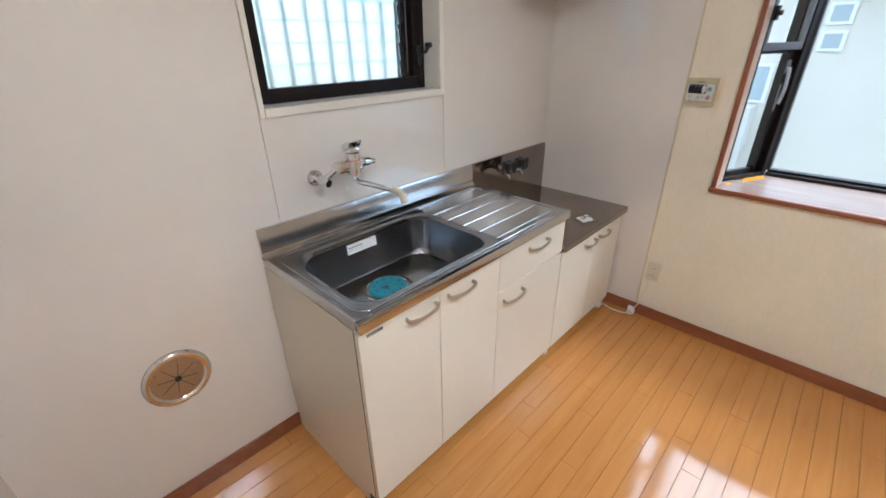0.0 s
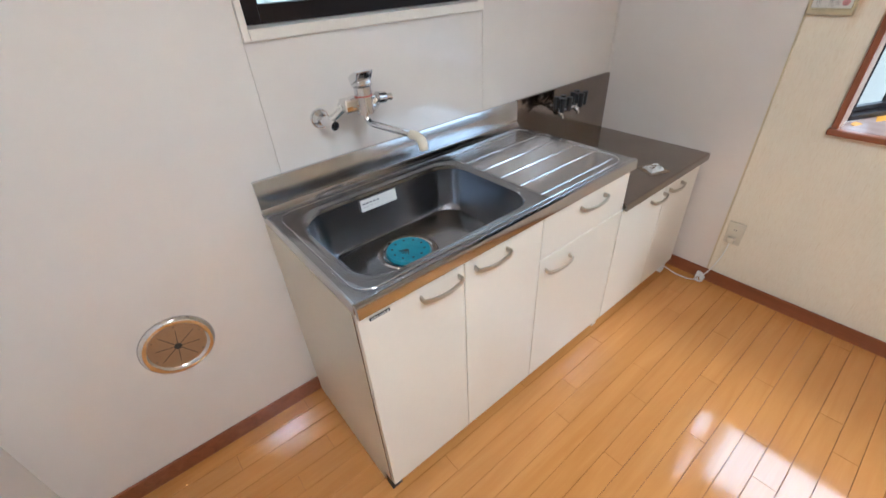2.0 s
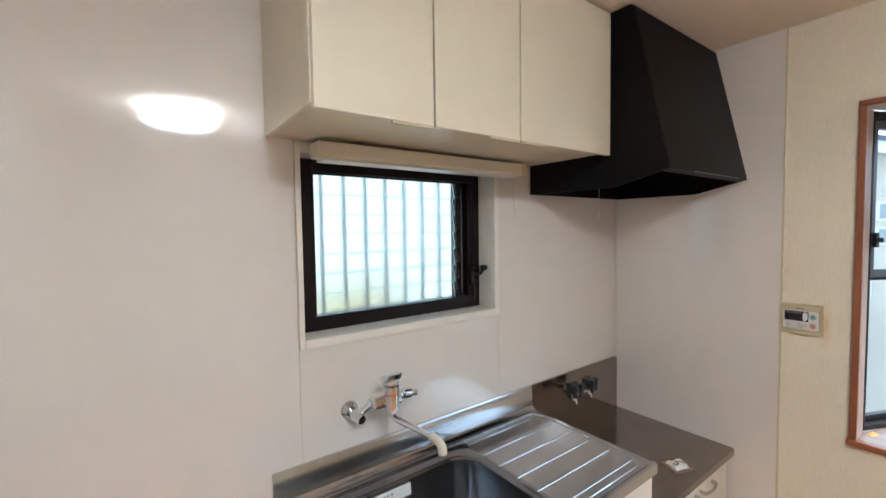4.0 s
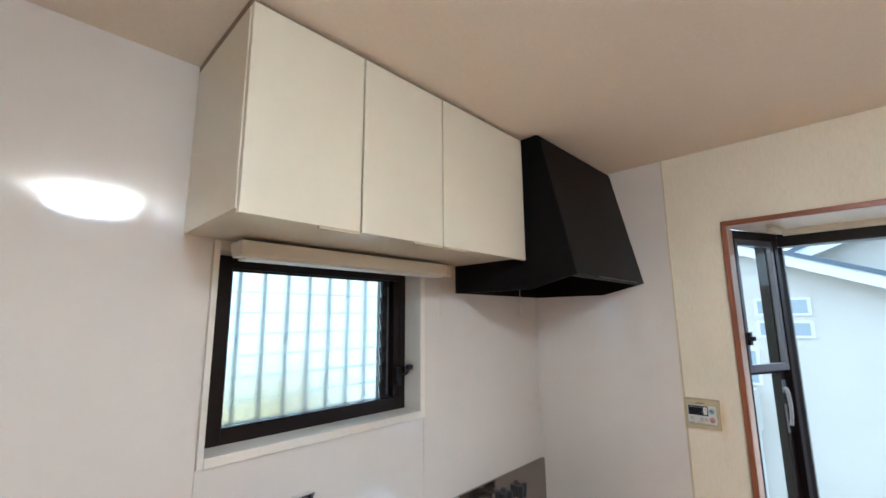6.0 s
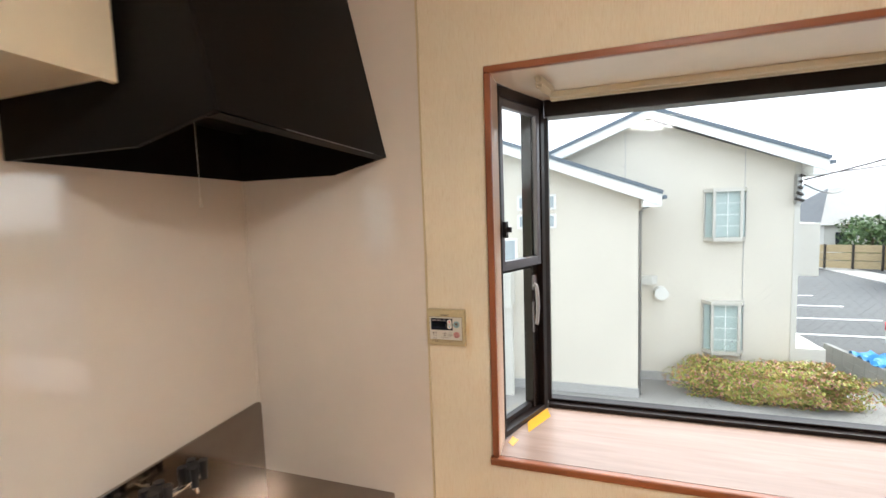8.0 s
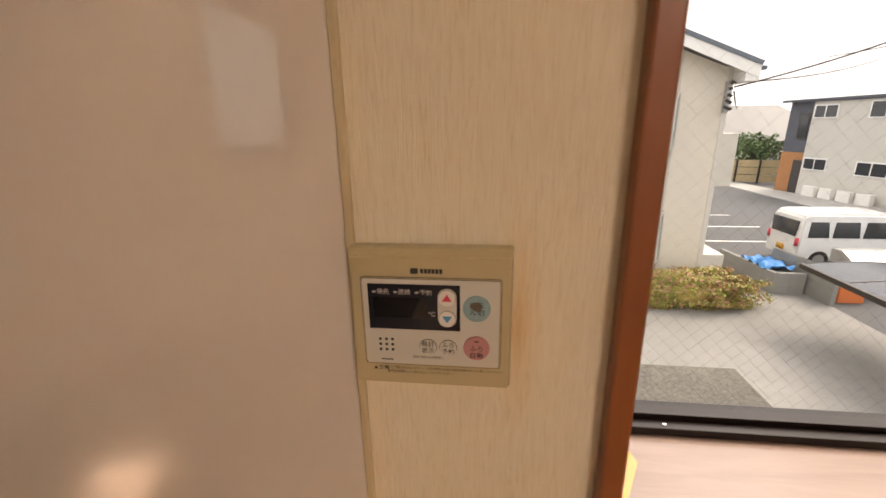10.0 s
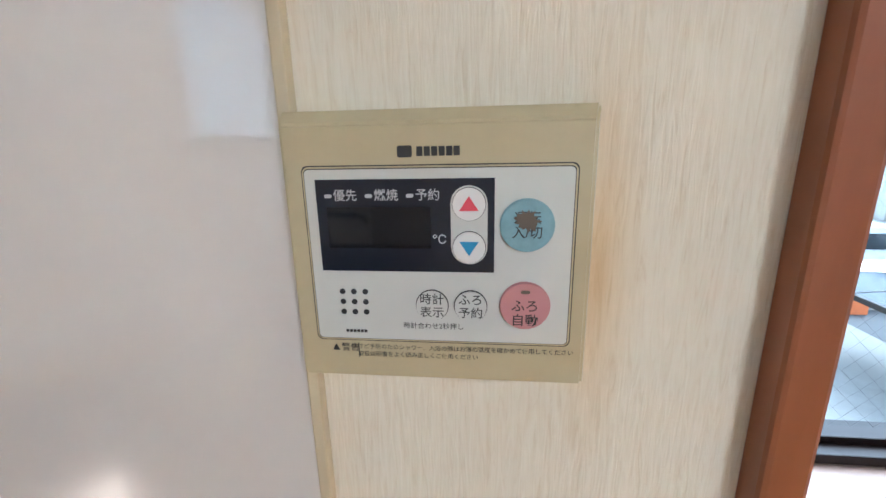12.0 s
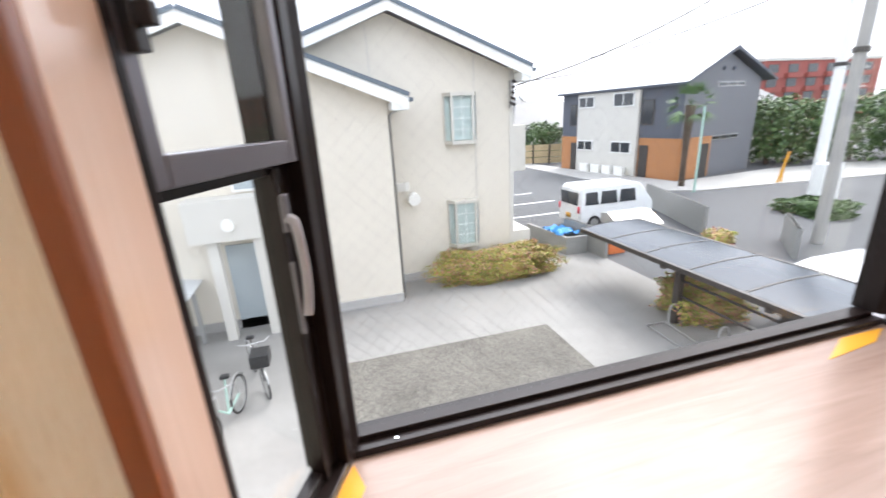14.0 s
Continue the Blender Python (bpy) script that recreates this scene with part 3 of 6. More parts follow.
def sink_unit():
    c = thing("sink_cabinet", "cream white sink base cabinet with four fronts and bow handles", "kitchen cabinet", (SX0, 0, 0))
    t = 0.016
    part("side_panel", boxes((SX0, SX0 + t, CY + 0.02, -0.006, DB, 0.762), (SX0, SX0 + t, CY + 0.07, -0.016, FZ, DB)), "cupside", c)
    part("side_panel", boxes((SXM - t, SXM - 0.001, CY + 0.0195, -0.006, FZ, 0.762)), "cupside", c)
    part("back_panel", boxes((SX0 + t, SXM - t, -0.012, -0.006, 0.0, 0.76)), "cupside", c)
    part("bottom_panel", boxes((SX0 + t, SXM - t, CY + 0.02, -0.012, 0.0, 0.016)), "cupside", c)
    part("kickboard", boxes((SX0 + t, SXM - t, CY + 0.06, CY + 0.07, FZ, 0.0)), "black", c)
    part("foot", boxes((SX0 + 0.001, SX0 + 0.04, CY + 0.022, CY + 0.058, FZ, DB)), "blackrub", c)
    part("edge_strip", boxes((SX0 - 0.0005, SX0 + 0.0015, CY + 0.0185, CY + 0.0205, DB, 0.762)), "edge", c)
    xs = [SX0, -1.612, -1.268, SXM - 0.002]
    # Dark strips behind the seams paint in the shade of the narrow gaps.
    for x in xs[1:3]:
        part("seam_shade_strip", boxes((x - 0.008, x + 0.008, CY + 0.0185, CY + 0.0198, DB, 0.756)), "edge", c, "dark brown strip standing for the shade between the fronts")
    for i in (0, 1):
        d = cabinet_door(c, "door", xs[i], xs[i + 1], DB, 0.756, CY)
        bar_handle(d, *((-1.772, -1.632) if i == 0 else (-1.577, -1.437)), 0.716, CY)
    d = cabinet_door(c, "drawer", xs[2], xs[3], 0.582, 0.756, CY)
    bar_handle(d, -1.068, -0.92, 0.712, CY)
    d = cabinet_door(c, "drawer", xs[2], xs[3], DB, 0.577, CY)
    bar_handle(d, -1.236, -1.094, 0.527, CY)
    b = part("nameplate", boxes((-1.922, -1.862, CY - 0.0015, CY, 0.730, 0.740), bevel=0.0006), "blackrub", c, "small black maker's plate")
    for i in range(7):
        part("mark", boxes((-1.917 + i * 0.0075, -1.912 + i * 0.0075, CY - 0.0021, CY - 0.0014, 0.7335, 0.7365)), "white", b)

    s = thing("kitchen_sink", "stainless steel sink top with basin, drainer and low splashback", "kitchen sink", (SX0, 0, SH))
    bx0, bx1, by0, by1 = -1.882, -1.25, -0.55, -0.125

    def rr(x0, x1, y0, y1, r, z, n=6):
        out = []
        for cx, cy, a0 in ((x1 - r, y1 - r, 0), (x0 + r, y1 - r, 90), (x0 + r, y0 + r, 180), (x1 - r, y0 + r, 270)):
            for k in range(n + 1):
                a = radians(a0 + 90 * k / n)
                out.append((cx + r * math.cos(a), cy + r * math.sin(a), z))
        return out

    bm = bmesh.new()
    n = 6

    def ring(pts):
        return [bm.verts.new(p) for p in pts]

    def bridge(a, b):
        k = len(a)
        for i in range(k):
            bm.faces.new((a[i], a[(i + 1) % k], b[(i + 1) % k], b[i]))
    # deck outline with square corners, matched to the rounded rings
    deck = [(x, y, z) for x, y, z in rr(SX0 + 0.006, -1.215, SY + 0.02, -0.045, 0.004, SH)]
    r0 = ring(deck)
    r1 = ring(rr(bx0 - 0.03, bx1 + 0.02, by0 - 0.022, by1 + 0.03, 0.10, SH))
    r2 = ring(rr(bx0 - 0.024, bx1 + 0.014, by0 - 0.016, by1 + 0.024, 0.10, SH - 0.004))
    r3 = ring(rr(bx0 - 0.008, bx1 + 0.006, by0 - 0.006, by1 + 0.008, 0.098, SH - 0.004))
    r4 = ring(rr(bx0, bx1, by0, by1, 0.095, SH - 0.010))
    r5 = ring(rr(bx0 + 0.014, bx1 - 0.014, by0 + 0.012, by1 - 0.012, 0.085, SH - 0.15))
    r6 = ring(rr(bx0 + 0.026, bx1 - 0.026, by0 + 0.024, by1 - 0.024, 0.08, SH - 0.172))
    r7 = ring(rr(bx0 + 0.055, bx1 - 0.055, by0 + 0.052, by1 - 0.052, 0.06, SH - 0.18))
    for a, b in ((r0, r1), (r1, r2), (r2, r3), (r3, r4), (r4, r5), (r5, r6), (r6, r7)):
        bridge(a, b)
    bm.faces.new(r7)
    bmesh.ops.recalc_face_normals(bm, faces=bm.faces[:])
    if bm.faces[0].normal.z < 0:
        bmesh.ops.reverse_faces(bm, faces=bm.faces[:])
    part("basin", bm, "steelshade", s, shade=True)
    # drainer side
    dr = boxes((-1.215, SXM, SY + 0.02, -0.045, SH - 0.006, SH))
    part("drainer", dr, "steel", s)
    for ra, rb, rad in ((SX0 + 0.030, SXM - 0.026, 0.055),):
        rim = bmesh.new()
        pts = rr(ra, rb, SY + 0.034 + (ra - SX0 - 0.026), -0.052 - (ra - SX0 - 0.026), rad, SH + 0.0005)
        tube(rim, pts + [pts[0]], 0.0020, 8)
        part("deck_bead", rim, "steel", s, shade=True)
    part("bed_step", boxes((-1.226, -1.222, -0.575, -0.10, SH - 0.001, SH + 0.0012)), "steel", s)
    for i in range(6):
        y = -0.090 - i * 0.092
        part("rib", cyl(bmesh.new(), (-1.222, y, SH - 0.001), (-0.81 if i else -0.86, y, SH - 0.0015), 0.0036, seg=10), "steel", s, shade=True)
    # front nosing, side lips and splashback
    nose = prism([(SY + 0.022, SH - 0.006), (SY + 0.022, SH), (SY + 0.012, SH + 0.004), (SY + 0.003, SH + 0.001), (SY, SH - 0.008), (SY, SH - 0.036), (SY + 0.012, SH - 0.036), (SY + 0.014, SH - 0.008)], SX0, SXM, "x")
    part("front_nosing", nose, "steel", s, shade=True)
    part("side_lip", boxes((SX0, SX0 + 0.0062, SY + 0.02, -0.006, SH - 0.032, SH + 0.003), bevel=0.001), "steel", s)
    part("side_lip", boxes((SXM - 0.006, SXM, SY + 0.02, -0.045, SH - 0.19, SH - 0.0065)), "steel", s)
    sb = prism([(-0.045, SH), (-0.032, SH + 0.004), (-0.020, SH + 0.018), (-0.018, SH + 0.104), (-0.014, SH + 0.112), (-0.006, SH + 0.112), (-0.006, SH - 0.005), (-0.045, SH - 0.006)], SX0, SXM, "x")
    part("splashback", sb, "steel", s, shade=True)
    # drain and strainer
    dx, dy, dz = -1.592, -0.29, SH - 0.18
    st = thing("sink_strainer", "teal plastic strainer lid in the steel basin drain", "strainer", (dx, dy, dz))
    bmr = bmesh.new()
    for ra, rb, za, zb in ((0.106, 0.100, 0.001, 0.004), (0.100, 0.091, 0.004, 0.003), (0.091, 0.086, 0.003, 0.0005)):
        a = [bmr.verts.new((dx + ra * math.cos(k * math.pi / 20), dy + ra * math.sin(k * math.pi / 20), dz + za)) for k in range(40)]
        b = [bmr.verts.new((dx + rb * math.cos(k * math.pi / 20), dy + rb * math.sin(k * math.pi / 20), dz + zb)) for k in range(40)]
        for k in range(40):
            bmr.faces.new((a[k], a[(k + 1) % 40], b[(k + 1) % 40], b[k]))
    part("drain_ring", bmr, "chrome", s, shade=True)
    part("lid", cyl(bmesh.new(), (dx, dy, dz + 0.001), (dx, dy, dz + 0.012), 0.080, 0.075, 40), "teal", st)
    for k in range(10):
        a = 2 * math.pi * k / 10
        part("hole", cyl(bmesh.new(), (dx + 0.056 * math.cos(a), dy + 0.056 * math.sin(a), dz + 0.0118), (dx + 0.056 * math.cos(a), dy + 0.056 * math.sin(a), dz + 0.0126), 0.0045, seg=10), "blackrub", st)
    for k in range(5):
        a = math.pi * 0.9 + k * 0.32
        bmk = boxes((0.004, 0.034, -0.0018, 0.0018, 0, 0.001))
        bmk.transform(Matrix.Translation((dx, dy, dz + 0.0118)) @ Matrix.Rotation(a, 4, "Z"))
        part("slot", bmk, "blackrub", st)
    # white label on the basin's rear wall
    lb = thing("sink_label", "white printed sticker on the basin wall", "sticker", (-1.56, by1, SH - 0.03))
    part("sheet", prism([(by1 - 0.0115, SH - 0.058), (by1 - 0.0092, SH - 0.058), (by1 - 0.0062, SH - 0.016), (by1 - 0.0072, SH - 0.016)], -1.665, -1.52, "x"), "white", lb)
    for r_ in range(2):
        for i in range(5):
            zz = SH - 0.031 - r_ * 0.014
            yy = by1 - 0.0084 - r_ * 0.001
            part("mark", boxes((-1.657 + i * 0.014, -1.648 + i * 0.014, yy - 0.0006, yy, zz - 0.003, zz + 0.003)), "framegrey", lb)


sink_unit()


def stove_unit():
    z = 0.61
    cy = -0.606
    c = thing("stove_cabinet", "low cream cabinet with two doors under the stove shelf", "kitchen cabinet", (-0.75, 0, 0))
    x0, x1 = SXM + 0.001, -0.042
    part("side_panel", boxes((x0, x0 + 0.014, cy + 0.02, -0.006, FZ, z - 0.032)), "cupside", c)
    part("side_panel", boxes((x1 - 0.014, x1, cy + 0.02, -0.016, FZ, z - 0.032)), "cupside", c)
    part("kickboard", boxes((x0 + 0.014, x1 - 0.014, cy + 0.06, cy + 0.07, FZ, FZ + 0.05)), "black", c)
    part("bottom_panel", boxes((x0 + 0.014, x1 - 0.014, cy + 0.02, -0.02, FZ + 0.05, FZ + 0.064)), "cupside", c)
    part("back_panel", boxes((x0 + 0.014, x1 - 0.014, -0.012, -0.006, FZ + 0.05, z - 0.04)), "cupside", c)
    xm = -0.375
    d = cabinet_door(c, "door", x0, xm, DB, z - 0.038, cy)
    bar_handle(d, -0.51, -0.39, 0.525, cy)
    d = cabinet_door(c, "door", xm, x1, DB, z - 0.038, cy)
    bar_handle(d, -0.345, -0.225, 0.527, cy)
    t = thing("stove_shelf", "brownish steel stove shelf with tall splashback", "worktop", (-0.75, 0, z))
    nose = prism([(-0.006, z), (SY + 0.008, z), (SY + 0.001, z - 0.003), (SY, z - 0.008), (SY, z - 0.034), (SY + 0.01, z - 0.034), (SY + 0.012, z - 0.012), (-0.006, z - 0.012)], SXM + 0.001, SX1, "x")
    part("shelf_plate", nose, "steel2", t)
    pts = [(SXM + 0.001, z + 0.0005), (SX1, z + 0.0005), (SX1, SH + 0.097), (SX1 - 0.004, SH + 0.108), (SX1 - 0.014, SH + 0.113), (SXM + 0.001, SH + 0.113)]
    part("splashback", prism(pts, -0.018, -0.006, "y", 0.001), "steel2", t)


stove_unit()


# ---- upper cabinet, hood and lamp strip ----
def upper_cabinet():
    z0, y = 1.955, -0.435
    c = thing("upper_cabinet", "ivory three-door wall cabinet under the ceiling", "wall cabinet", (-1.94, 0, z0))
    x = [-1.94, -1.606, -1.272, -0.766]
    t = 0.016
    part("side_panel", boxes((x[0], x[0] + t, y + 0.018, -0.006, z0 + 0.012, H - 0.022), bevel=0.001), "cupu", c)
    part("side_panel", boxes((x[3] - t, x[3], y + 0.018, -0.006, z0 + 0.012, H - 0.022), bevel=0.001), "cupu", c)
    part("bottom_panel", boxes((x[0] + t, x[3] - t, y + 0.018, -0.006, z0 + 0.012, z0 + 0.028)), "cupu", c)
    part("top_panel", boxes((x[0] + t, x[3] - t, y + 0.018, -0.006, H - 0.036, H - 0.022)), "cupu", c)
    part("top_rail", boxes((x[0], x[3], y + 0.02, -0.006, H - 0.0215, H - 0.001)), "edge", c)
    for i in range(3):
        d = part("door", boxes((x[i] + 0.003, x[i + 1] - 0.003, y, y + 0.0175, z0, H - 0.018), bevel=0.0015), "cupu", c)
        e = x[i + 1]
        part("finger_pull", boxes((e - 0.13 if i != 2 else x[i] + 0.02, e - 0.005 if i != 2 else x[i] + 0.12, y + 0.001, y + 0.012, z0 - 0.007, z0 - 0.0005), bevel=0.001), "beige", d)


upper_cabinet()


def hood():
    x0, x1 = -0.748, -0.006
    h = thing("range_hood", "black enamelled boot-shaped range hood with open underside", "range hood", (x0, 0, 1.83))
    yb = -0.006
    prof = [(yb, 1.835), (-0.435, 1.833), (-0.652, 1.884), (-0.515, H - 0.012), (-0.50, H - 0.002), (yb, H - 0.002)]
    t = 0.012
    part("side_panel", prism(prof, x0, x0 + t, "x", 0.002), "hood", h)
    part("side_panel", prism(prof, x1 - t, x1, "x", 0.002), "hood", h)
    part("front_panel", prism([(-0.652, 1.884), (-0.515, H - 0.012), (-0.50, H - 0.004), (-0.488, H - 0.012), (-0.634, 1.889)], x0 + t, x1 - t, "x"), "hood", h)
    part("lower_rim", boxes((x0 + t, x1 - t, yb - 0.012, yb, 1.836, H - 0.01)), "hood", h)
    part("top_panel", boxes((x0 + t, x1 - t, -0.49, -0.02, H - 0.016, H - 0.004)), "hood", h)
    part("filter", boxes((x0 + t, x1 - t, -0.5, -0.0185, 2.02, 2.03)), "hood", h, "black grease filter plate")
    lip = prism([(-0.645, 1.886), (-0.62, 1.880), (-0.62, 1.876), (-0.648, 1.882)], x0 + t, x1 - t, "x")
    part("front_lip", lip, "hood", h)
    part("edge_trim", boxes((x0 + 0.20, x1 - 0.10, -0.6535, -0.650, 1.8835, 1.8855)), "framegrey", h, "thin grey metal edge")
    part("lamp_cover", boxes((-0.48, -0.40, -0.60, -0.56, 1.90, 1.93), bevel=0.004), "plastic", h)
    c = part("pull_cord", tube(bmesh.new(), [(-0.262, -0.06, 2.02), (-0.26, -0.058, 1.76)], 0.0012, 6), "white", h)
    part("cord_knob", cyl(bmesh.new(), (-0.26, -0.058, 1.76), (-0.26, -0.058, 1.728), 0.004, 0.007, 12), "white", c)


hood()


def strip_lamp():
    s = thing("under_cabinet_light", "cream strip light with pull string above the window", "light fixture", (-1.3, -0.05, 1.9))
    part("housing", prism([(-0.0165, 1.954), (-0.0165, 1.93), (-0.04, 1.905), (-0.105, 1.905), (-0.11, 1.912), (-0.11, 1.954)], -1.81, -0.915, "x", 0.002), "cupu", s)
    part("end_cap", boxes((-0.9145, -0.883, -0.11, -0.0165, 1.905, 1.954), bevel=0.003), "beige", s, "yellowed plastic end cap")
    part("diffuser", boxes((-1.79, -0.93, -0.098, -0.03, 1.898, 1.9045), bevel=0.002), "white", s)
    part("string", tube(bmesh.new(), [(-0.90, -0.05, 1.905), (-0.90, -0.05, 1.72)], 0.001, 6), "plastic", s)


strip_lamp()


def ceiling_lamp():
    c = thing("ceiling_lamp", "round white ceiling lamp, switched on", "ceiling lamp", (-2.0, -2.0, H - 0.09))
    part("base", cyl(bmesh.new(), (-2.0, -2.0, H - 0.03), (-2.0, -2.0, H - 0.001), 0.09, seg=32), "white", c, shade=True)
    bm = bmesh.new()
    bmesh.ops.create_uvsphere(bm, u_segments=32, v_segments=16, radius=0.215)
    bm.transform(Matrix.Translation((-2.0, -2.0, H - 0.074)) @ Matrix.Diagonal((1, 1, 0.20, 1)))
    part("shade", bm, "lamp", c, "glowing white diffuser", shade=True)


ceiling_lamp()


# ---- faucet, gas tap, vent, outlet, small things ----
def faucet():
    f = thing("wall_faucet", "chrome wall-mounted mixer tap with long swivel spout", "tap", (-1.6, -0.01, 1.05))
    part("escutcheon", cyl(cyl(bmesh.new(), (-1.69, -0.004, 1.048), (-1.69, -0.012, 1.048), 0.032, 0.030, 24), (-1.69, -0.012, 1.048), (-1.69, -0.026, 1.048), 0.028, 0.018, 24), "chrome", f, shade=True)
    leg = part("inlet_leg", tube(bmesh.new(), smooth_line([(-1.69, -0.02, 1.048), (-1.69, -0.05, 1.048), (-1.675, -0.072, 1.058), (-1.645, -0.09, 1.085), (-1.635, -0.10, 1.098)], 5), 0.012, 12), "chrome", f, shade=True)
    part("stop_valve", cyl(bmesh.new(), (-1.69, -0.045, 1.048), (-1.682, -0.095, 1.04), 0.016, 0.015, 16), "chrome", leg, shade=True)
    part("nut", cyl(bmesh.new(), (-1.648, -0.092, 1.085), (-1.63, -0.102, 1.103), 0.019, seg=8), "chrome", leg)
    part("escutcheon", cyl(bmesh.new(), (-1.505, -0.004, 1.048), (-1.505, -0.022, 1.048), 0.030, 0.020, 24), "chrome", f, shade=True)
    part("inlet_leg", tube(bmesh.new(), smooth_line([(-1.505, -0.02, 1.048), (-1.508, -0.055, 1.06), (-1.52, -0.09, 1.08), (-1.535, -0.105, 1.095)], 5), 0.012, 12), "chrome", f, shade=True)
    part("body", boxes((-1.655, -1.545, -0.135, -0.09, 1.076, 1.118), bevel=0.008, seg=3), "chrome", f, shade=True)
    part("valve_column", cyl(bmesh.new(), (-1.585, -0.125, 1.066), (-1.585, -0.125, 1.145), 0.027, seg=24), "chrome", f, shade=True)
    part("ring", cyl(bmesh.new(), (-1.585, -0.125, 1.118), (-1.585, -0.125, 1.121), 0.0276, seg=24), mat("red ring", (0.45, 0.04, 0.03), 0.4), f, "thin red temperature ring")
    lv = boxes((-0.024, 0.024, -0.028, 0.026, 0, 0.022), bevel=0.007, seg=3)
    lv.transform(Matrix.Translation((-1.583, -0.118, 1.142)) @ Matrix.Rotation(radians(-8), 4, "X"))
    part("lever", lv, "chrome", f, shade=True)
    up = prism([(-0.105, 1.15), (-0.14, 1.165), (-0.155, 1.19), (-0.148, 1.194), (-0.118, 1.185), (-0.09, 1.17)], -1.612, -1.556, "x", 0.004)
    part("lever_grip", up, "chrome", f, shade=True)
    k = part("side_knob", cyl(bmesh.new(), (-1.53, -0.11, 1.098), (-1.50, -0.11, 1.095), 0.019, 0.017, 16), "chrome", f, shade=True)
    part("drain_plug", cyl(bmesh.new(), (-1.50, -0.11, 1.094), (-1.478, -0.112, 1.092), 0.009, 0.012, 12), "chrome", k, shade=True)
    sp = smooth_line([(-1.585, -0.125, 1.068), (-1.585, -0.126, 1.05), (-1.582, -0.14, 1.037), (-1.575, -0.18, 1.034), (-1.556, -0.30, 1.034), (-1.552, -0.325, 1.032)], 6)
    part("spout", tube(bmesh.new(), sp, 0.0105, 12), "chrome", f, shade=True)
    tip = smooth_line([(-1.553, -0.318, 1.033), (-1.549, -0.345, 1.030), (-1.547, -0.362, 1.018), (-1.546, -0.366, 0.996)], 5)
    part("spout_tip", tube(bmesh.new(), tip, 0.0135, 14), "plastic", f, "ivory plastic spout tip", shade=True)
    part("lever_tag", boxes((-1.70, -1.66, -0.012, -0.010, 1.085, 1.087)), "plastic", f)


def gas_tap():
    g = thing("gas_tap", "chrome double gas tap with black lobed knobs on the steel splashback", "gas tap", (-0.48, -0.02, 0.83))
    part("base", cyl(bmesh.new(), (-0.485, -0.018, 0.835), (-0.485, -0.04, 0.835), 0.028, 0.024, 20), "chrome", g, shade=True)
    part("pipe", tube(bmesh.new(), smooth_line([(-0.485, -0.03, 0.835), (-0.485, -0.07, 0.835), (-0.485, -0.10, 0.838)], 4), 0.014, 12), "chrome", g, shade=True)
    part("manifold", cyl(bmesh.new(), (-0.575, -0.10, 0.838), (-0.395, -0.10, 0.838), 0.014, seg=16), "chrome", g, shade=True)
    for x, lean in ((-0.548, -8), (-0.425, 12)):
        o = part("outlet_valve", cyl(bmesh.new(), (x, -0.10, 0.838), (x + 0.002, -0.116, 0.818), 0.015, 0.012, 14), "chrome", g, shade=True)
        part("hose_nipple", cyl(bmesh.new(), (x + 0.002, -0.116, 0.819), (x + 0.003, -0.122, 0.802), 0.0095, 0.007, 12), "chrome", o, shade=True)
        part("bonnet", cyl(bmesh.new(), (x, -0.10, 0.845), (x, -0.108, 0.868), 0.017, 0.014, 14), "chrome", g, shade=True)
        k = part("knob", cyl(bmesh.new(), (x, -0.108, 0.855), (x, -0.114, 0.898), 0.021, 0.024, 16), "blackrub", g, "black tap knob", shade=True)
        for a in range(4):
            b = radians(a * 90 + 45 + lean)
            lx, ly = x + 0.030 * math.cos(b), -0.116 + 0.030 * math.sin(b)
            part("knob_lobe", cyl(bmesh.new(), (lx, ly, 0.842), (lx, ly - 0.001, 0.905), 0.0105, 0.0135, 12), "blackrub", k, shade=True)


def drain_vent():
    c = Vector((-2.33, 0, 0.464))
    v = thing("wall_vent", "round amber slotted vent cap with chrome ring, low on the wall", "vent", tuple(c))
    bm = bmesh.new()
    prof = [(0.083, -0.010), (0.089, -0.016), (0.099, -0.017), (0.107, -0.012), (0.110, -0.004)]
    rings = [[bm.verts.new((c.x + r_ * math.cos(k * math.pi / 24), y, c.z + r_ * math.sin(k * math.pi / 24))) for k in range(48)] for r_, y in prof]
    for a, b in zip(rings, rings[1:]):
        for k in range(48):
            bm.faces.new((a[k], a[(k + 1) % 48], b[(k + 1) % 48], b[k]))
    part("ring", bm, "chrome", v, shade=True)
    d = part("cap", cyl(bmesh.new(), (c.x, -0.004, c.z), (c.x, -0.010, c.z), 0.088, seg=40), "vent", v)
    part("hub", cyl(bmesh.new(), (c.x, -0.0095, c.z), (c.x, -0.0125, c.z), 0.011, seg=16), "blackrub", d)
    for k in range(8):
        a = radians(k * 45 + 12)
        s = boxes((0.010, 0.062 + 0.008 * (k % 2), -0.0108, -0.0096, -0.0009, 0.0009))
        s.transform(Matrix.Translation((c.x, 0, c.z)) @ Matrix.Rotation(a, 4, "Y"))
        part("slot", s, "blackrub", d)
    for k in range(6):
        a = radians(k * 60 + 20)
        part("screw", cyl(bmesh.new(), (c.x + 0.076 * math.cos(a), -0.0098, c.z + 0.076 * math.sin(a)), (c.x + 0.076 * math.cos(a), -0.0118, c.z + 0.076 * math.sin(a)), 0.0032, seg=8), "edge", d)


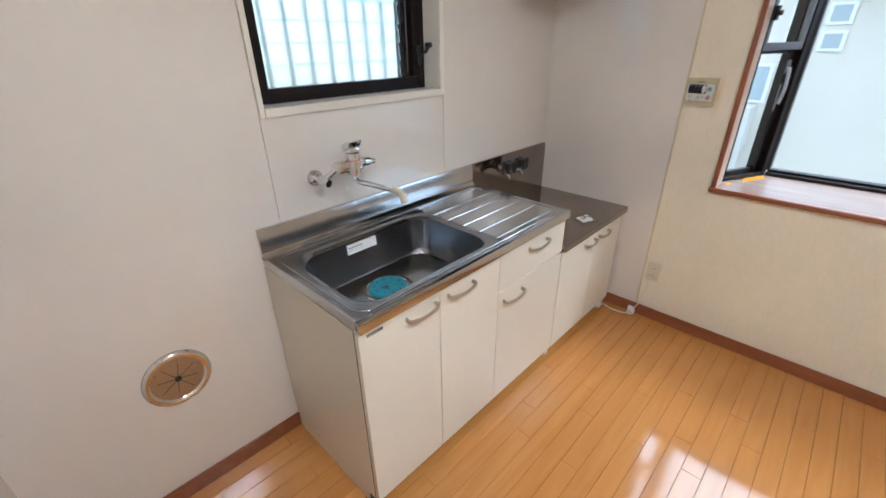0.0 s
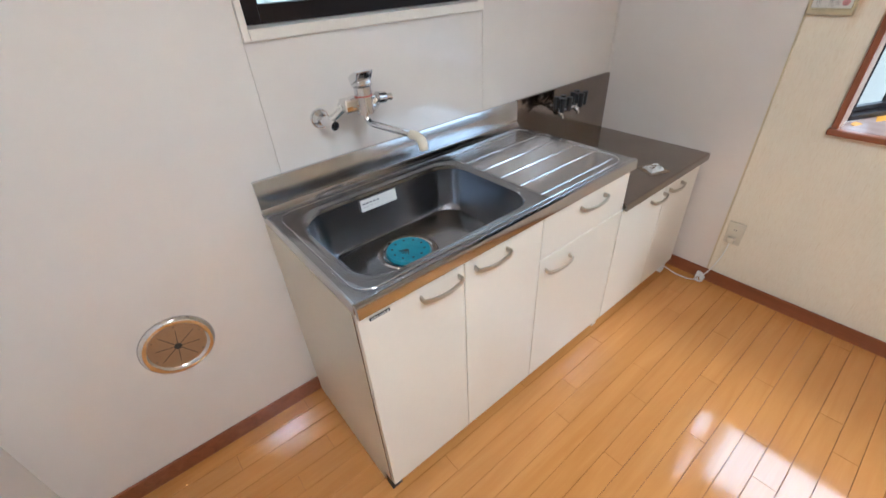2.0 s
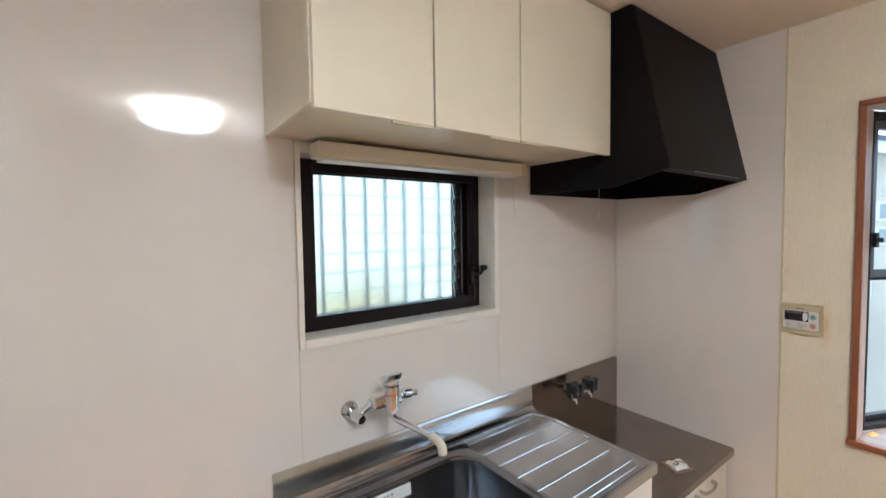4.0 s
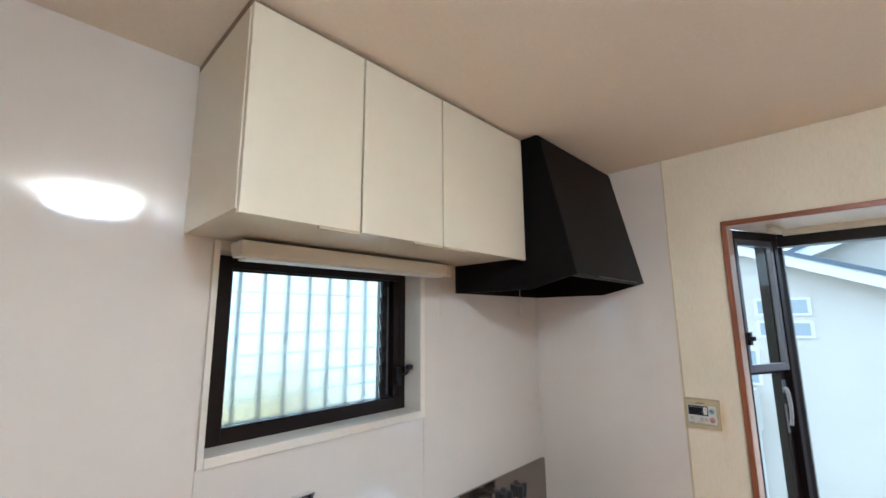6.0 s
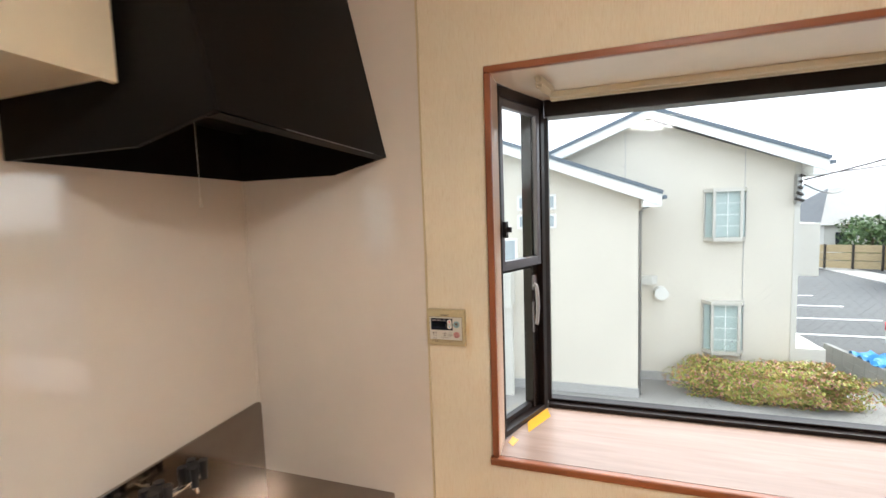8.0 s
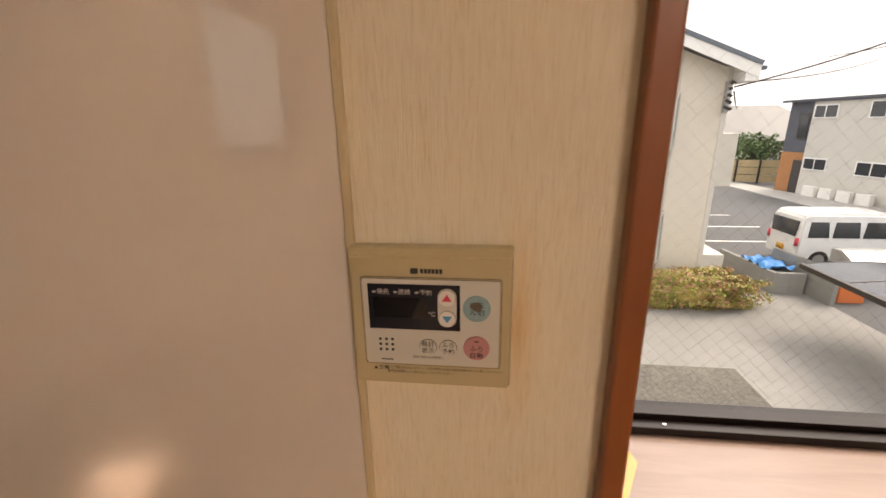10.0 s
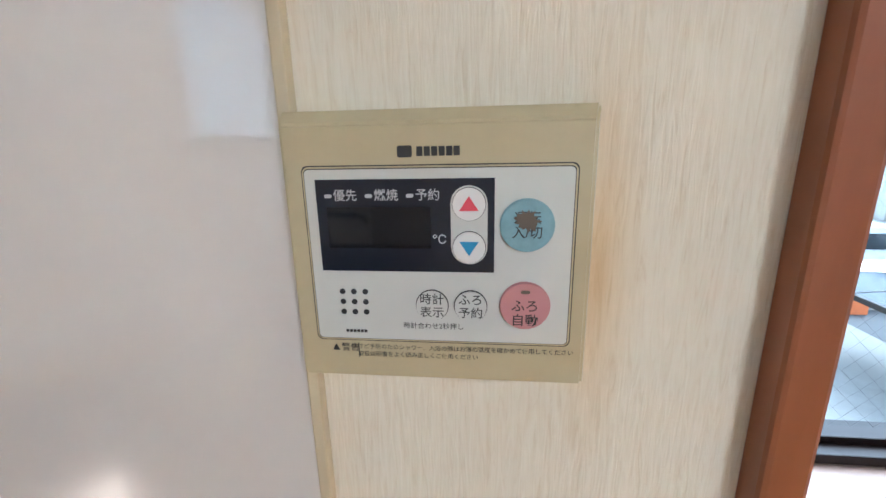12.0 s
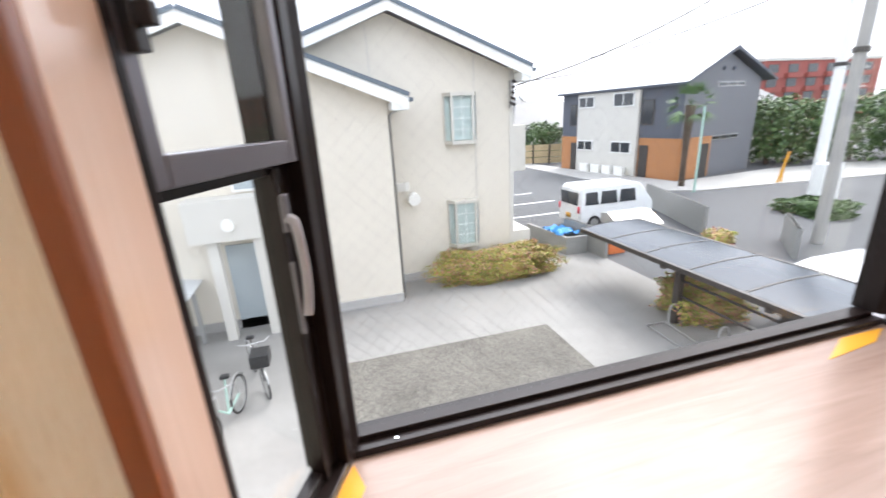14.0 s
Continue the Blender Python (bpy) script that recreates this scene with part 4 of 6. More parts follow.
def outlet():
    o = thing("wall_outlet", "cream double wall socket with a plugged-in lead", "socket", (0, -0.84, 0.25))
    part("plate", boxes((-0.010, -0.0005, -0.880, -0.806, 0.185, 0.305), bevel=0.003), "plastic", o)
    part("insert", boxes((-0.0125, -0.0095, -0.858, -0.828, 0.20, 0.29), bevel=0.001), "plastic", o)
    for y in (-0.848, -0.838):
        part("slot", boxes((-0.0132, -0.0124, y - 0.001, y + 0.001, 0.262, 0.270)), "blackrub", o)
    p = part("plug", boxes((-0.038, -0.0126, -0.860, -0.826, 0.197, 0.228), bevel=0.006, seg=3), "plastic", o, shade=True)
    c = thing("power_lead", "white power lead tied in a bundle beside the baseboard", "cable", (-0.03, -0.78, FZ))
    pts = smooth_line([(-0.03, -0.843, 0.20), (-0.034, -0.835, 0.12), (-0.03, -0.81, 0.02), (-0.03, -0.79, -0.03), (-0.035, -0.78, FZ + 0.03)], 6)
    part("lead", tube(bmesh.new(), pts, 0.0028, 8), "white", c, shade=True)
    for i in range(5):
        bm = bmesh.new()
        ring = []
        cx, cy, cz = -0.045, -0.775, FZ + 0.034
        for k in range(25):
            a = 2 * math.pi * k / 24
            ring.append((cx + 0.016 * math.cos(a) * (0.5 + 0.1 * i) + 0.004 * i - 0.008, cy + 0.018 * math.sin(a + i), cz + (0.026 - 0.002 * i) * math.cos(a + 0.5 * i)))
        part("coil", tube(bm, ring, 0.0028, 6), "white", c, shade=True)
    pts = smooth_line([(-0.05, -0.77, FZ + 0.012), (-0.07, -0.73, FZ + 0.004), (-0.075, -0.66, FZ + 0.004), (-0.06, -0.60, FZ + 0.006), (-0.09, -0.565, FZ + 0.02), (-0.10, -0.54, FZ + 0.03)], 6)
    part("lead", tube(bmesh.new(), pts, 0.0028, 8), "white", c, shade=True)
    part("connector", boxes((-0.125, -0.085, -0.60, -0.57, FZ, FZ + 0.02), bevel=0.004), "white", c)


def shelf_packet():
    rng = random.Random(4)
    z = 0.6105
    p = thing("packet", "crumpled white packet on a dark sheet on the stove shelf", "packet", (-0.38, -0.52, z))
    part("dark_sheet", prism([(-0.445, -0.555), (-0.345, -0.59), (-0.30, -0.50), (-0.40, -0.463)], z, z + 0.001, "z"), "edge", p)
    bm = bmesh.new()
    n = 9
    g = [[None] * n for _ in range(n)]
    A, B, C = Vector((-0.420, -0.540, 0)), Vector((0.072, -0.030, 0)), Vector((0.036, 0.060, 0))
    for i in range(n):
        for j in range(n):
            e = min(i, j, n - 1 - i, n - 1 - j)
            q = A + B * (i / (n - 1)) + C * (j / (n - 1)) + Vector((rng.uniform(-0.004, 0.004), rng.uniform(-0.004, 0.004), 0))
            g[i][j] = bm.verts.new((q.x, q.y, z + 0.002 + (0 if e == 0 else rng.uniform(0.004, 0.014))))
    for i in range(n - 1):
        for j in range(n - 1):
            bm.faces.new((g[i][j], g[i + 1][j], g[i + 1][j + 1], g[i][j + 1]))
    part("wrapper", bm, "white", p)
    for k in range(9):
        u_, v_ = rng.uniform(0.1, 0.85), rng.uniform(0.1, 0.85)
        q = A + B * u_ + C * v_
        part("print", boxes((q.x, q.x + rng.uniform(0.006, 0.016), q.y, q.y + rng.uniform(0.004, 0.008), z + 0.0145, z + 0.0155)), "edge", p, "brown printed patch")


faucet()
gas_tap()
drain_vent()
outlet()
shelf_packet()


# ---- bath and hot-water control panel ----
M["rc_body"] = tint(mat("yellowed plastic body", (0.50, 0.42, 0.24), 0.35), (0.52, 0.44, 0.26), 0.93, 20, 200, 0.98)
M["rc_face"] = mat("pale silver face sheet", (0.60, 0.60, 0.55), 0.4)
M["rc_dark"] = mat("navy black window", (0.012, 0.014, 0.022), 0.12)
M["rc_screen"] = mat("black screen", (0.003, 0.003, 0.004), 0.05)
M["rc_blue"] = tint(mat("worn pale blue button", (0.25, 0.42, 0.46), 0.45), (0.27, 0.45, 0.50), 0.8, 120, 400, 0.9)
M["rc_pink"] = mat("dusty pink button", (0.50, 0.23, 0.23), 0.45)
M["ink"] = mat("dark grey ink", (0.03, 0.028, 0.026), 0.6)
M["inklight"] = mat("light grey ink", (0.45, 0.45, 0.45), 0.6)
M["red"] = mat("red print", (0.65, 0.06, 0.09), 0.5)
M["blue"] = mat("sky blue print", (0.05, 0.30, 0.55), 0.5)
M["worn"] = mat("brown worn patch", (0.13, 0.10, 0.07), 0.7)


def writing(text, y, z, size, x, material, parent, name="lettering", squeeze=1.0):
    """Upright letters on the control panel, centred at y, z."""
    cu = bpy.data.curves.new(name, "FONT")
    cu.body, cu.size, cu.align_x, cu.align_y, cu.resolution_u = text, size, "CENTER", "CENTER", 3
    cu.offset = 0.007 * size
    tmp = new(name, cu)
    bpy.context.view_layer.update()
    me = bpy.data.meshes.new_from_object(tmp.evaluated_get(bpy.context.evaluated_depsgraph_get()))
    bpy.data.objects.remove(tmp)
    me.transform(Matrix(((0, 0, -1, x), (-squeeze, 0, 0, y), (0, 1, 0, z), (0, 0, 0, 1))))
    me.materials.clear()
    me.materials.append(M[material])
    ob = new(name, me)
    ob.parent = parent
    ob.matrix_parent_inverse = Matrix.Translation(-parent.matrix_basis.translation)
    return ob


def disc(name, y, z, r_, x0, x1, m, parent, seg=32):
    return part(name, cyl(bmesh.new(), (x0, y, z), (x1, y, z), r_, seg=seg), m, parent)


def control_panel():
    yl, yr, zb, zt = -0.785, -0.927, 1.210, 1.340
    xw, xf = -0.0006, -0.0195
    c = thing("control_panel", "yellowed bath and hot-water control panel on the wall", "control panel", (0, -0.855, 1.276))
    bm = bmesh.new()
    lo = [bm.verts.new((xw, y, z)) for y, z in ((yl, zb), (yr, zb), (yr, zt), (yl, zt))]
    mi = [bm.verts.new((xf + 0.006, y, z)) for y, z in ((yl - 0.001, zb + 0.001), (yr + 0.001, zb + 0.001), (yr + 0.001, zt - 0.001), (yl - 0.001, zt - 0.001))]
    hi = [bm.verts.new((xf, y, z)) for y, z in ((yl - 0.003, zb + 0.002), (yr + 0.003, zb + 0.002), (yr + 0.003, zt - 0.007), (yl - 0.003, zt - 0.007))]
    for a, b in ((lo, mi), (mi, hi)):
        for k in range(4):
            bm.faces.new((a[k], a[(k + 1) % 4], b[(k + 1) % 4], b[k]))
    bm.faces.new(hi)
    bm.faces.new(lo[::-1])
    bmesh.ops.recalc_face_normals(bm, faces=bm.faces[:])
    bmesh.ops.bevel(bm, geom=bm.edges[:], offset=0.0012, segments=2, affect="EDGES")
    part("case", bm, "rc_body", c, shade=True)

    def sheet(name, ya, yb, za, zb_, x, m, r_=0.0, parent=c, t=0.0006):
        pts = [(ya, za), (yb, za), (yb, zb_), (ya, zb_)]
        if r_:
            pts = []
            y0_, y1_ = min(ya, yb), max(ya, yb)
            z0_, z1_ = min(za, zb_), max(za, zb_)
            for cy, cz, a0 in ((y1_ - r_, z1_ - r_, 0), (y0_ + r_, z1_ - r_, 90), (y0_ + r_, z0_ + r_, 180), (y1_ - r_, z0_ + r_, 270)):
                for k in range(7):
                    a = radians(a0 + 15 * k)
                    pts.append((cy + r_ * math.cos(a), cz + r_ * math.sin(a)))
        return part(name, prism(pts, x - t, x, "x"), m, parent)
    sheet("groove", -0.7965, -0.9175, 1.2315, 1.3155, xf, "ink", 0.003, t=0.0003)
    sheet("groove_inner", -0.7970, -0.9170, 1.232, 1.315, xf - 0.0003, "rc_body", 0.003, t=0.0003)
    sheet("face_line", -0.7978, -0.9162, 1.2328, 1.3142, xf - 0.0006, "ink", 0.002, t=0.0003)
    face = sheet("face_sheet", -0.7982, -0.9158, 1.2332, 1.3138, xf - 0.0009, "rc_face", 0.002, t=0.0004)
    x1 = xf - 0.0013
    dk = sheet("dark_window", -0.8030, -0.8825, 1.2675, 1.3095, x1, "rc_dark", t=0.0004)
    x2 = x1 - 0.0004
    sheet("screen", -0.8075, -0.8545, 1.2785, 1.2972, x2, "rc_screen", t=0.0002, parent=dk)
    for y, tx in ((-0.8165, "優先"), (-0.8350, "燃焼"), (-0.8535, "予約")):
        writing(tx, y, 1.3022, 0.0055, x2 - 0.0002, "inklight", dk)
        sheet("led", y + 0.0062, y + 0.0095, 1.3014, 1.3030, x2, "inklight", 0.0007, dk, 0.0004)
    writing("℃", -0.8583, 1.2825, 0.0056, x2 - 0.0002, "inklight", dk)
    pill = sheet("button_pill", -0.8635, -0.8795, 1.2715, 1.3065, x1 - 0.0004, "rc_face", 0.0078, t=0.0008)
    for z, m, s_ in ((1.2985, "red", 1), (1.2793, "blue", -1)):
        disc("button_edge", -0.8715, z, 0.0074, x1 - 0.0012, x1 - 0.0014, "ink", pill)
        b = disc("button", -0.8715, z, 0.0071, x1 - 0.0012, x1 - 0.0024, "white", pill)
        tri = [(-0.8715, z + 0.0036 * s_), (-0.8715 - 0.0042, z - 0.0028 * s_), (-0.8715 + 0.0042, z - 0.0028 * s_)]
        part("arrow", prism(tri, x1 - 0.0027, x1 - 0.0023, "x"), m, pill)

    def round_button(y, z, r_, m, lines, size, edge="ink", h=0.0016):
        disc("button_edge", y, z, r_ + 0.0004, x1, x1 - 0.0006, edge, face)
        b = disc("button", y, z, r_, x1, x1 - h, m, face)
        k = len(lines)
        for i, tx in enumerate(lines):
            writing(tx, y, z + (size * 1.12) * ((k - 1) / 2 - i), size, x1 - h - 0.0002, "ink", face)
        return b
    round_button(-0.8542, 1.2512, 0.0073, "rc_face", ("時計", "表示"), 0.0057)
    round_button(-0.8720, 1.2512, 0.0073, "rc_face", ("ふろ", "予約"), 0.0057)
    round_button(-0.8965, 1.2520, 0.0110, "rc_pink", ("", "ふろ", "自動"), 0.0062, "rc_pink")
    sheet("pink_led", -0.8945, -0.8985, 1.2582, 1.2597, x1 - 0.0017, "worn", 0.0007, face, 0.0003)
    round_button(-0.8965, 1.2890, 0.0114, "rc_blue", ("運転", "入/切"), 0.0058, "rc_blue")
    rng = random.Random(11)
    pts = []
    for k in range(26):
        a = 2 * math.pi * k / 26
        rr_ = 0.0062 * (1.0 if k % 2 else 0.72) * rng.uniform(0.75, 1.1)
        pts.append((-0.8962 + rr_ * math.cos(a), 1.2912 + rr_ * 0.85 * math.sin(a)))
    part("worn_patch", prism(pts, x1 - 0.0021, x1 - 0.0018, "x"), "worn", face)
    for i in range(3):
        for j in range(3):
            disc("speaker_hole", -0.8115 - 0.0055 * i, 1.2572 - 0.0051 * j, 0.0014, x1, x1 - 0.0002, "blackrub", face, 12)
    writing("時計合わせ2秒押し", -0.8545, 1.2405, 0.0034, x1 - 0.0002, "ink", face)
    for i in range(6):
        sheet("small_print", -0.8118 - 0.0018 * i, -0.8132 - 0.0018 * i, 1.2364, 1.2378, x1, "ink", 0, face, 0.0002)
    # maker's mark and lettering as plain shapes
    sheet("mark", -0.8405, -0.8470, 1.3185, 1.3235, xf, "ink", 0.001, c, 0.0003)
    for i in range(6):
        sheet("mark", -0.8490 - 0.0032 * i, -0.8516 - 0.0032 * i, 1.3190, 1.3230, xf, "ink", 0, c, 0.0003)
    writing("警告", -0.8128, 1.2275, 0.0046, xf - 0.0003, "ink", c)
    wp = [(-0.8055, 1.2293), (-0.8037, 1.2260), (-0.8073, 1.2260)]
    part("warning_mark", prism(wp, xf - 0.0003, xf, "x"), "ink", c)
    sheet("line", -0.8168, -0.8172, 1.2225, 1.2300, xf, "ink", 0, c, 0.0003)
    writing("やけど予防のためシャワー、入浴の際はお湯の温度を確かめて使用してください", -0.8665, 1.2283, 0.00295, xf - 0.0003, "ink", c)
    writing("取扱説明書をよく読み正しくご使用ください", -0.8460, 1.2243, 0.00295, xf - 0.0003, "ink", c)


control_panel()


# ---- outdoors ----
G = -3.0


def cladding():
    m = mat("cream rendered cladding", (0.6, 0.57, 0.5), 0.75)
    n, l, b = nodes_of(m)
    c0 = ramp(m, noise_tex(m, coords(m), 35), [(0.3, (0.64, 0.59, 0.505)), (0.7, (0.72, 0.67, 0.58))])
    f = ramp(m, noise_tex(m, coords(m), 0.7), [(0.3, grey(0.92)), (0.7, grey(1.0))])
    l.new(mul(m, c0, f), b.inputs["Base Color"])
    return m


M["stucco"] = cladding()
M["conc"] = tint(mat("pale concrete paving", (0.4, 0.39, 0.36), 0.85), (0.31, 0.30, 0.285), 0.75, 0.6, 14, 0.85, 0.3, 60)
M["conc2"] = tint(mat("light concrete apron", (0.5, 0.5, 0.47), 0.85), (0.45, 0.44, 0.42), 0.85, 0.5, 14, 0.9)
M["block"] = tint(mat("grey concrete block", (0.3, 0.3, 0.29), 0.9), (0.33, 0.33, 0.315), 0.8, 0.9, 20, 0.85)
M["gravel"] = tint(mat("grey gravel bed", (0.2, 0.19, 0.18), 0.95), (0.22, 0.205, 0.18), 0.65, 0.9, 22, 0.45, 1.0, 30)
M["asphalt"] = tint(mat("grey asphalt", (0.10, 0.10, 0.105), 0.85), (0.115, 0.117, 0.122), 0.8, 0.25, 40, 0.85)
M["eaves"] = mat("white painted eaves", (0.78, 0.78, 0.76), 0.5)
M["rooftop"] = mat("blue-grey metal roofing", (0.10, 0.13, 0.16), 0.45)
M["lightroof"] = mat("pale metal roofing", (0.55, 0.57, 0.58), 0.35)
M["tileroof"] = tint(mat("dark grey tiles", (0.09, 0.095, 0.10), 0.5), (0.10, 0.105, 0.115), 0.7, 1.0, 12, 0.8)
M["darkclad"] = tint(mat("slate grey metal cladding", (0.07, 0.08, 0.10), 0.55), (0.085, 0.095, 0.12), 0.92, 0.5, 9, 0.95)
M["greyclad"] = tint(mat("grey metal cladding", (0.14, 0.15, 0.16), 0.55), (0.15, 0.155, 0.17), 0.92, 0.5, 9, 0.95)
M["whitewall"] = tint(mat("off-white plaster", (0.6, 0.59, 0.54), 0.8), (0.62, 0.60, 0.55), 0.93, 0.8, 20, 0.95)
M["cedar"] = wood_grain(mat("orange cedar boards", (0.4, 0.17, 0.06)), (0.30, 0.12, 0.045), (0.50, 0.23, 0.09), "z", 0.6)
M["alu"] = mat("silver aluminium", (0.42, 0.42, 0.41), 0.4, 0.6)
M["dglass"] = mat("dark window glass", (0.03, 0.035, 0.04), 0.08, 0, 0.6)
M["silver"] = mat("light silver window frame", (0.58, 0.555, 0.50), 0.5, 0.2)
M["frost"] = mat("pale frosted glass", (0.38, 0.43, 0.45), 0.25)
M["curtain"] = tint(mat("white net curtain", (0.7, 0.72, 0.72), 0.8), (0.72, 0.74, 0.74), 0.8, 30, 90, 0.9, vscale=(1, 3, 0.3))
M["paint"] = mat("white car paint", (0.75, 0.76, 0.76), 0.25, 0, 0.5, 0.5)
M["polycarb"] = mat("smoky roof sheet", (0.05, 0.06, 0.075), 0.22, 0, 0.4)
M["brown"] = mat("dark brown post", (0.04, 0.035, 0.032), 0.5)
M["blue_sheet"] = mat("bright blue sheet", (0.04, 0.26, 0.60), 0.5)
M["orange"] = mat("orange plastic crate", (0.75, 0.20, 0.06), 0.5)
M["fence"] = tint(mat("pale bamboo boards", (0.5, 0.38, 0.2), 0.7), (0.52, 0.40, 0.23), 0.85, 1, 8, 0.9)
M["pole"] = tint(mat("grey concrete pole", (0.33, 0.32, 0.31), 0.85), (0.35, 0.34, 0.33), 0.85, 1, 14, 0.9)
M["paleblue"] = mat("pale blue-green pole paint", (0.35, 0.52, 0.45), 0.5)
M["redwall"] = tint(mat("red brick apartment wall", (0.33, 0.09, 0.07), 0.8), (0.36, 0.10, 0.08), 0.85, 0.3, 3, 0.9)
M["trunk"] = tint(mat("brown palm bark", (0.12, 0.085, 0.06), 0.95), (0.13, 0.095, 0.07), 0.6, 3, 20, 0.7)


def leafy(name, stops, scale=2.0):
    m = mat(name, (0.1, 0.12, 0.03), 0.6)
    n, l, b = nodes_of(m)
    g = n.new("ShaderNodeNewGeometry")
    c1 = ramp(m, g.outputs["Random Per Island"], stops)
    c2 = ramp(m, noise_tex(m, coords(m), scale), [(0.35, grey(0.85)), (0.65, grey(1.15))])
    l.new(mul(m, c1, c2), b.inputs["Base Color"])
    return m


M["azalea"] = leafy("yellow-green azalea leaves", [(0.0, (0.15, 0.22, 0.04)), (0.3, (0.33, 0.37, 0.07)), (0.55, (0.46, 0.42, 0.10)), (0.72, (0.50, 0.27, 0.12)), (0.88, (0.52, 0.20, 0.17)), (1.0, (0.58, 0.30, 0.30))])
M["green"] = leafy("dark green leaves", [(0.0, (0.03, 0.065, 0.02)), (0.6, (0.065, 0.125, 0.035)), (1.0, (0.11, 0.18, 0.05))])
M["palmleaf"] = leafy("palm leaves", [(0.0, (0.05, 0.11, 0.04)), (1.0, (0.14, 0.24, 0.09))])


def structure(name, bm, m, label, cat=""):
    return tagged(part(name, bm, m), label, cat, kind="structure")


structure("ground", boxes((-60, 500, -500, 400, G - 0.3, G)), "asphalt", "grey asphalt ground reaching the horizon", "ground")
structure("pavement", boxes((0.3, 12.9, -9.3, 7, G, G + 0.02)), "conc", "pale concrete yard between the houses", "paving")
structure("pavement_bed", boxes((1.5, 6.98, -5.45, -0.6, G + 0.0201, G + 0.026)), "gravel", "grey gravel bed set in the concrete yard", "paving")
structure("pavement_apron", prism([(36, -17.6), (18.3, -17.9), (17.0, -20.5), (16.4, -25.7), (14.5, -40), (19, -41), (20.6, -30), (19.8, -21.5), (30, -19.6), (37, -19.2)], G, G + 0.05, "z"), "conc2", "light concrete apron round the grey house", "paving")
for i in range(4):
    ln = part("parking_line", boxes((16.2 + 2.5 * i, 16.33 + 2.5 * i, -12.6, -7.6, G + 0.0005, G + 0.004)), "white")
    tagged(ln, "white painted parking line on asphalt", "road marking", "parking lines")


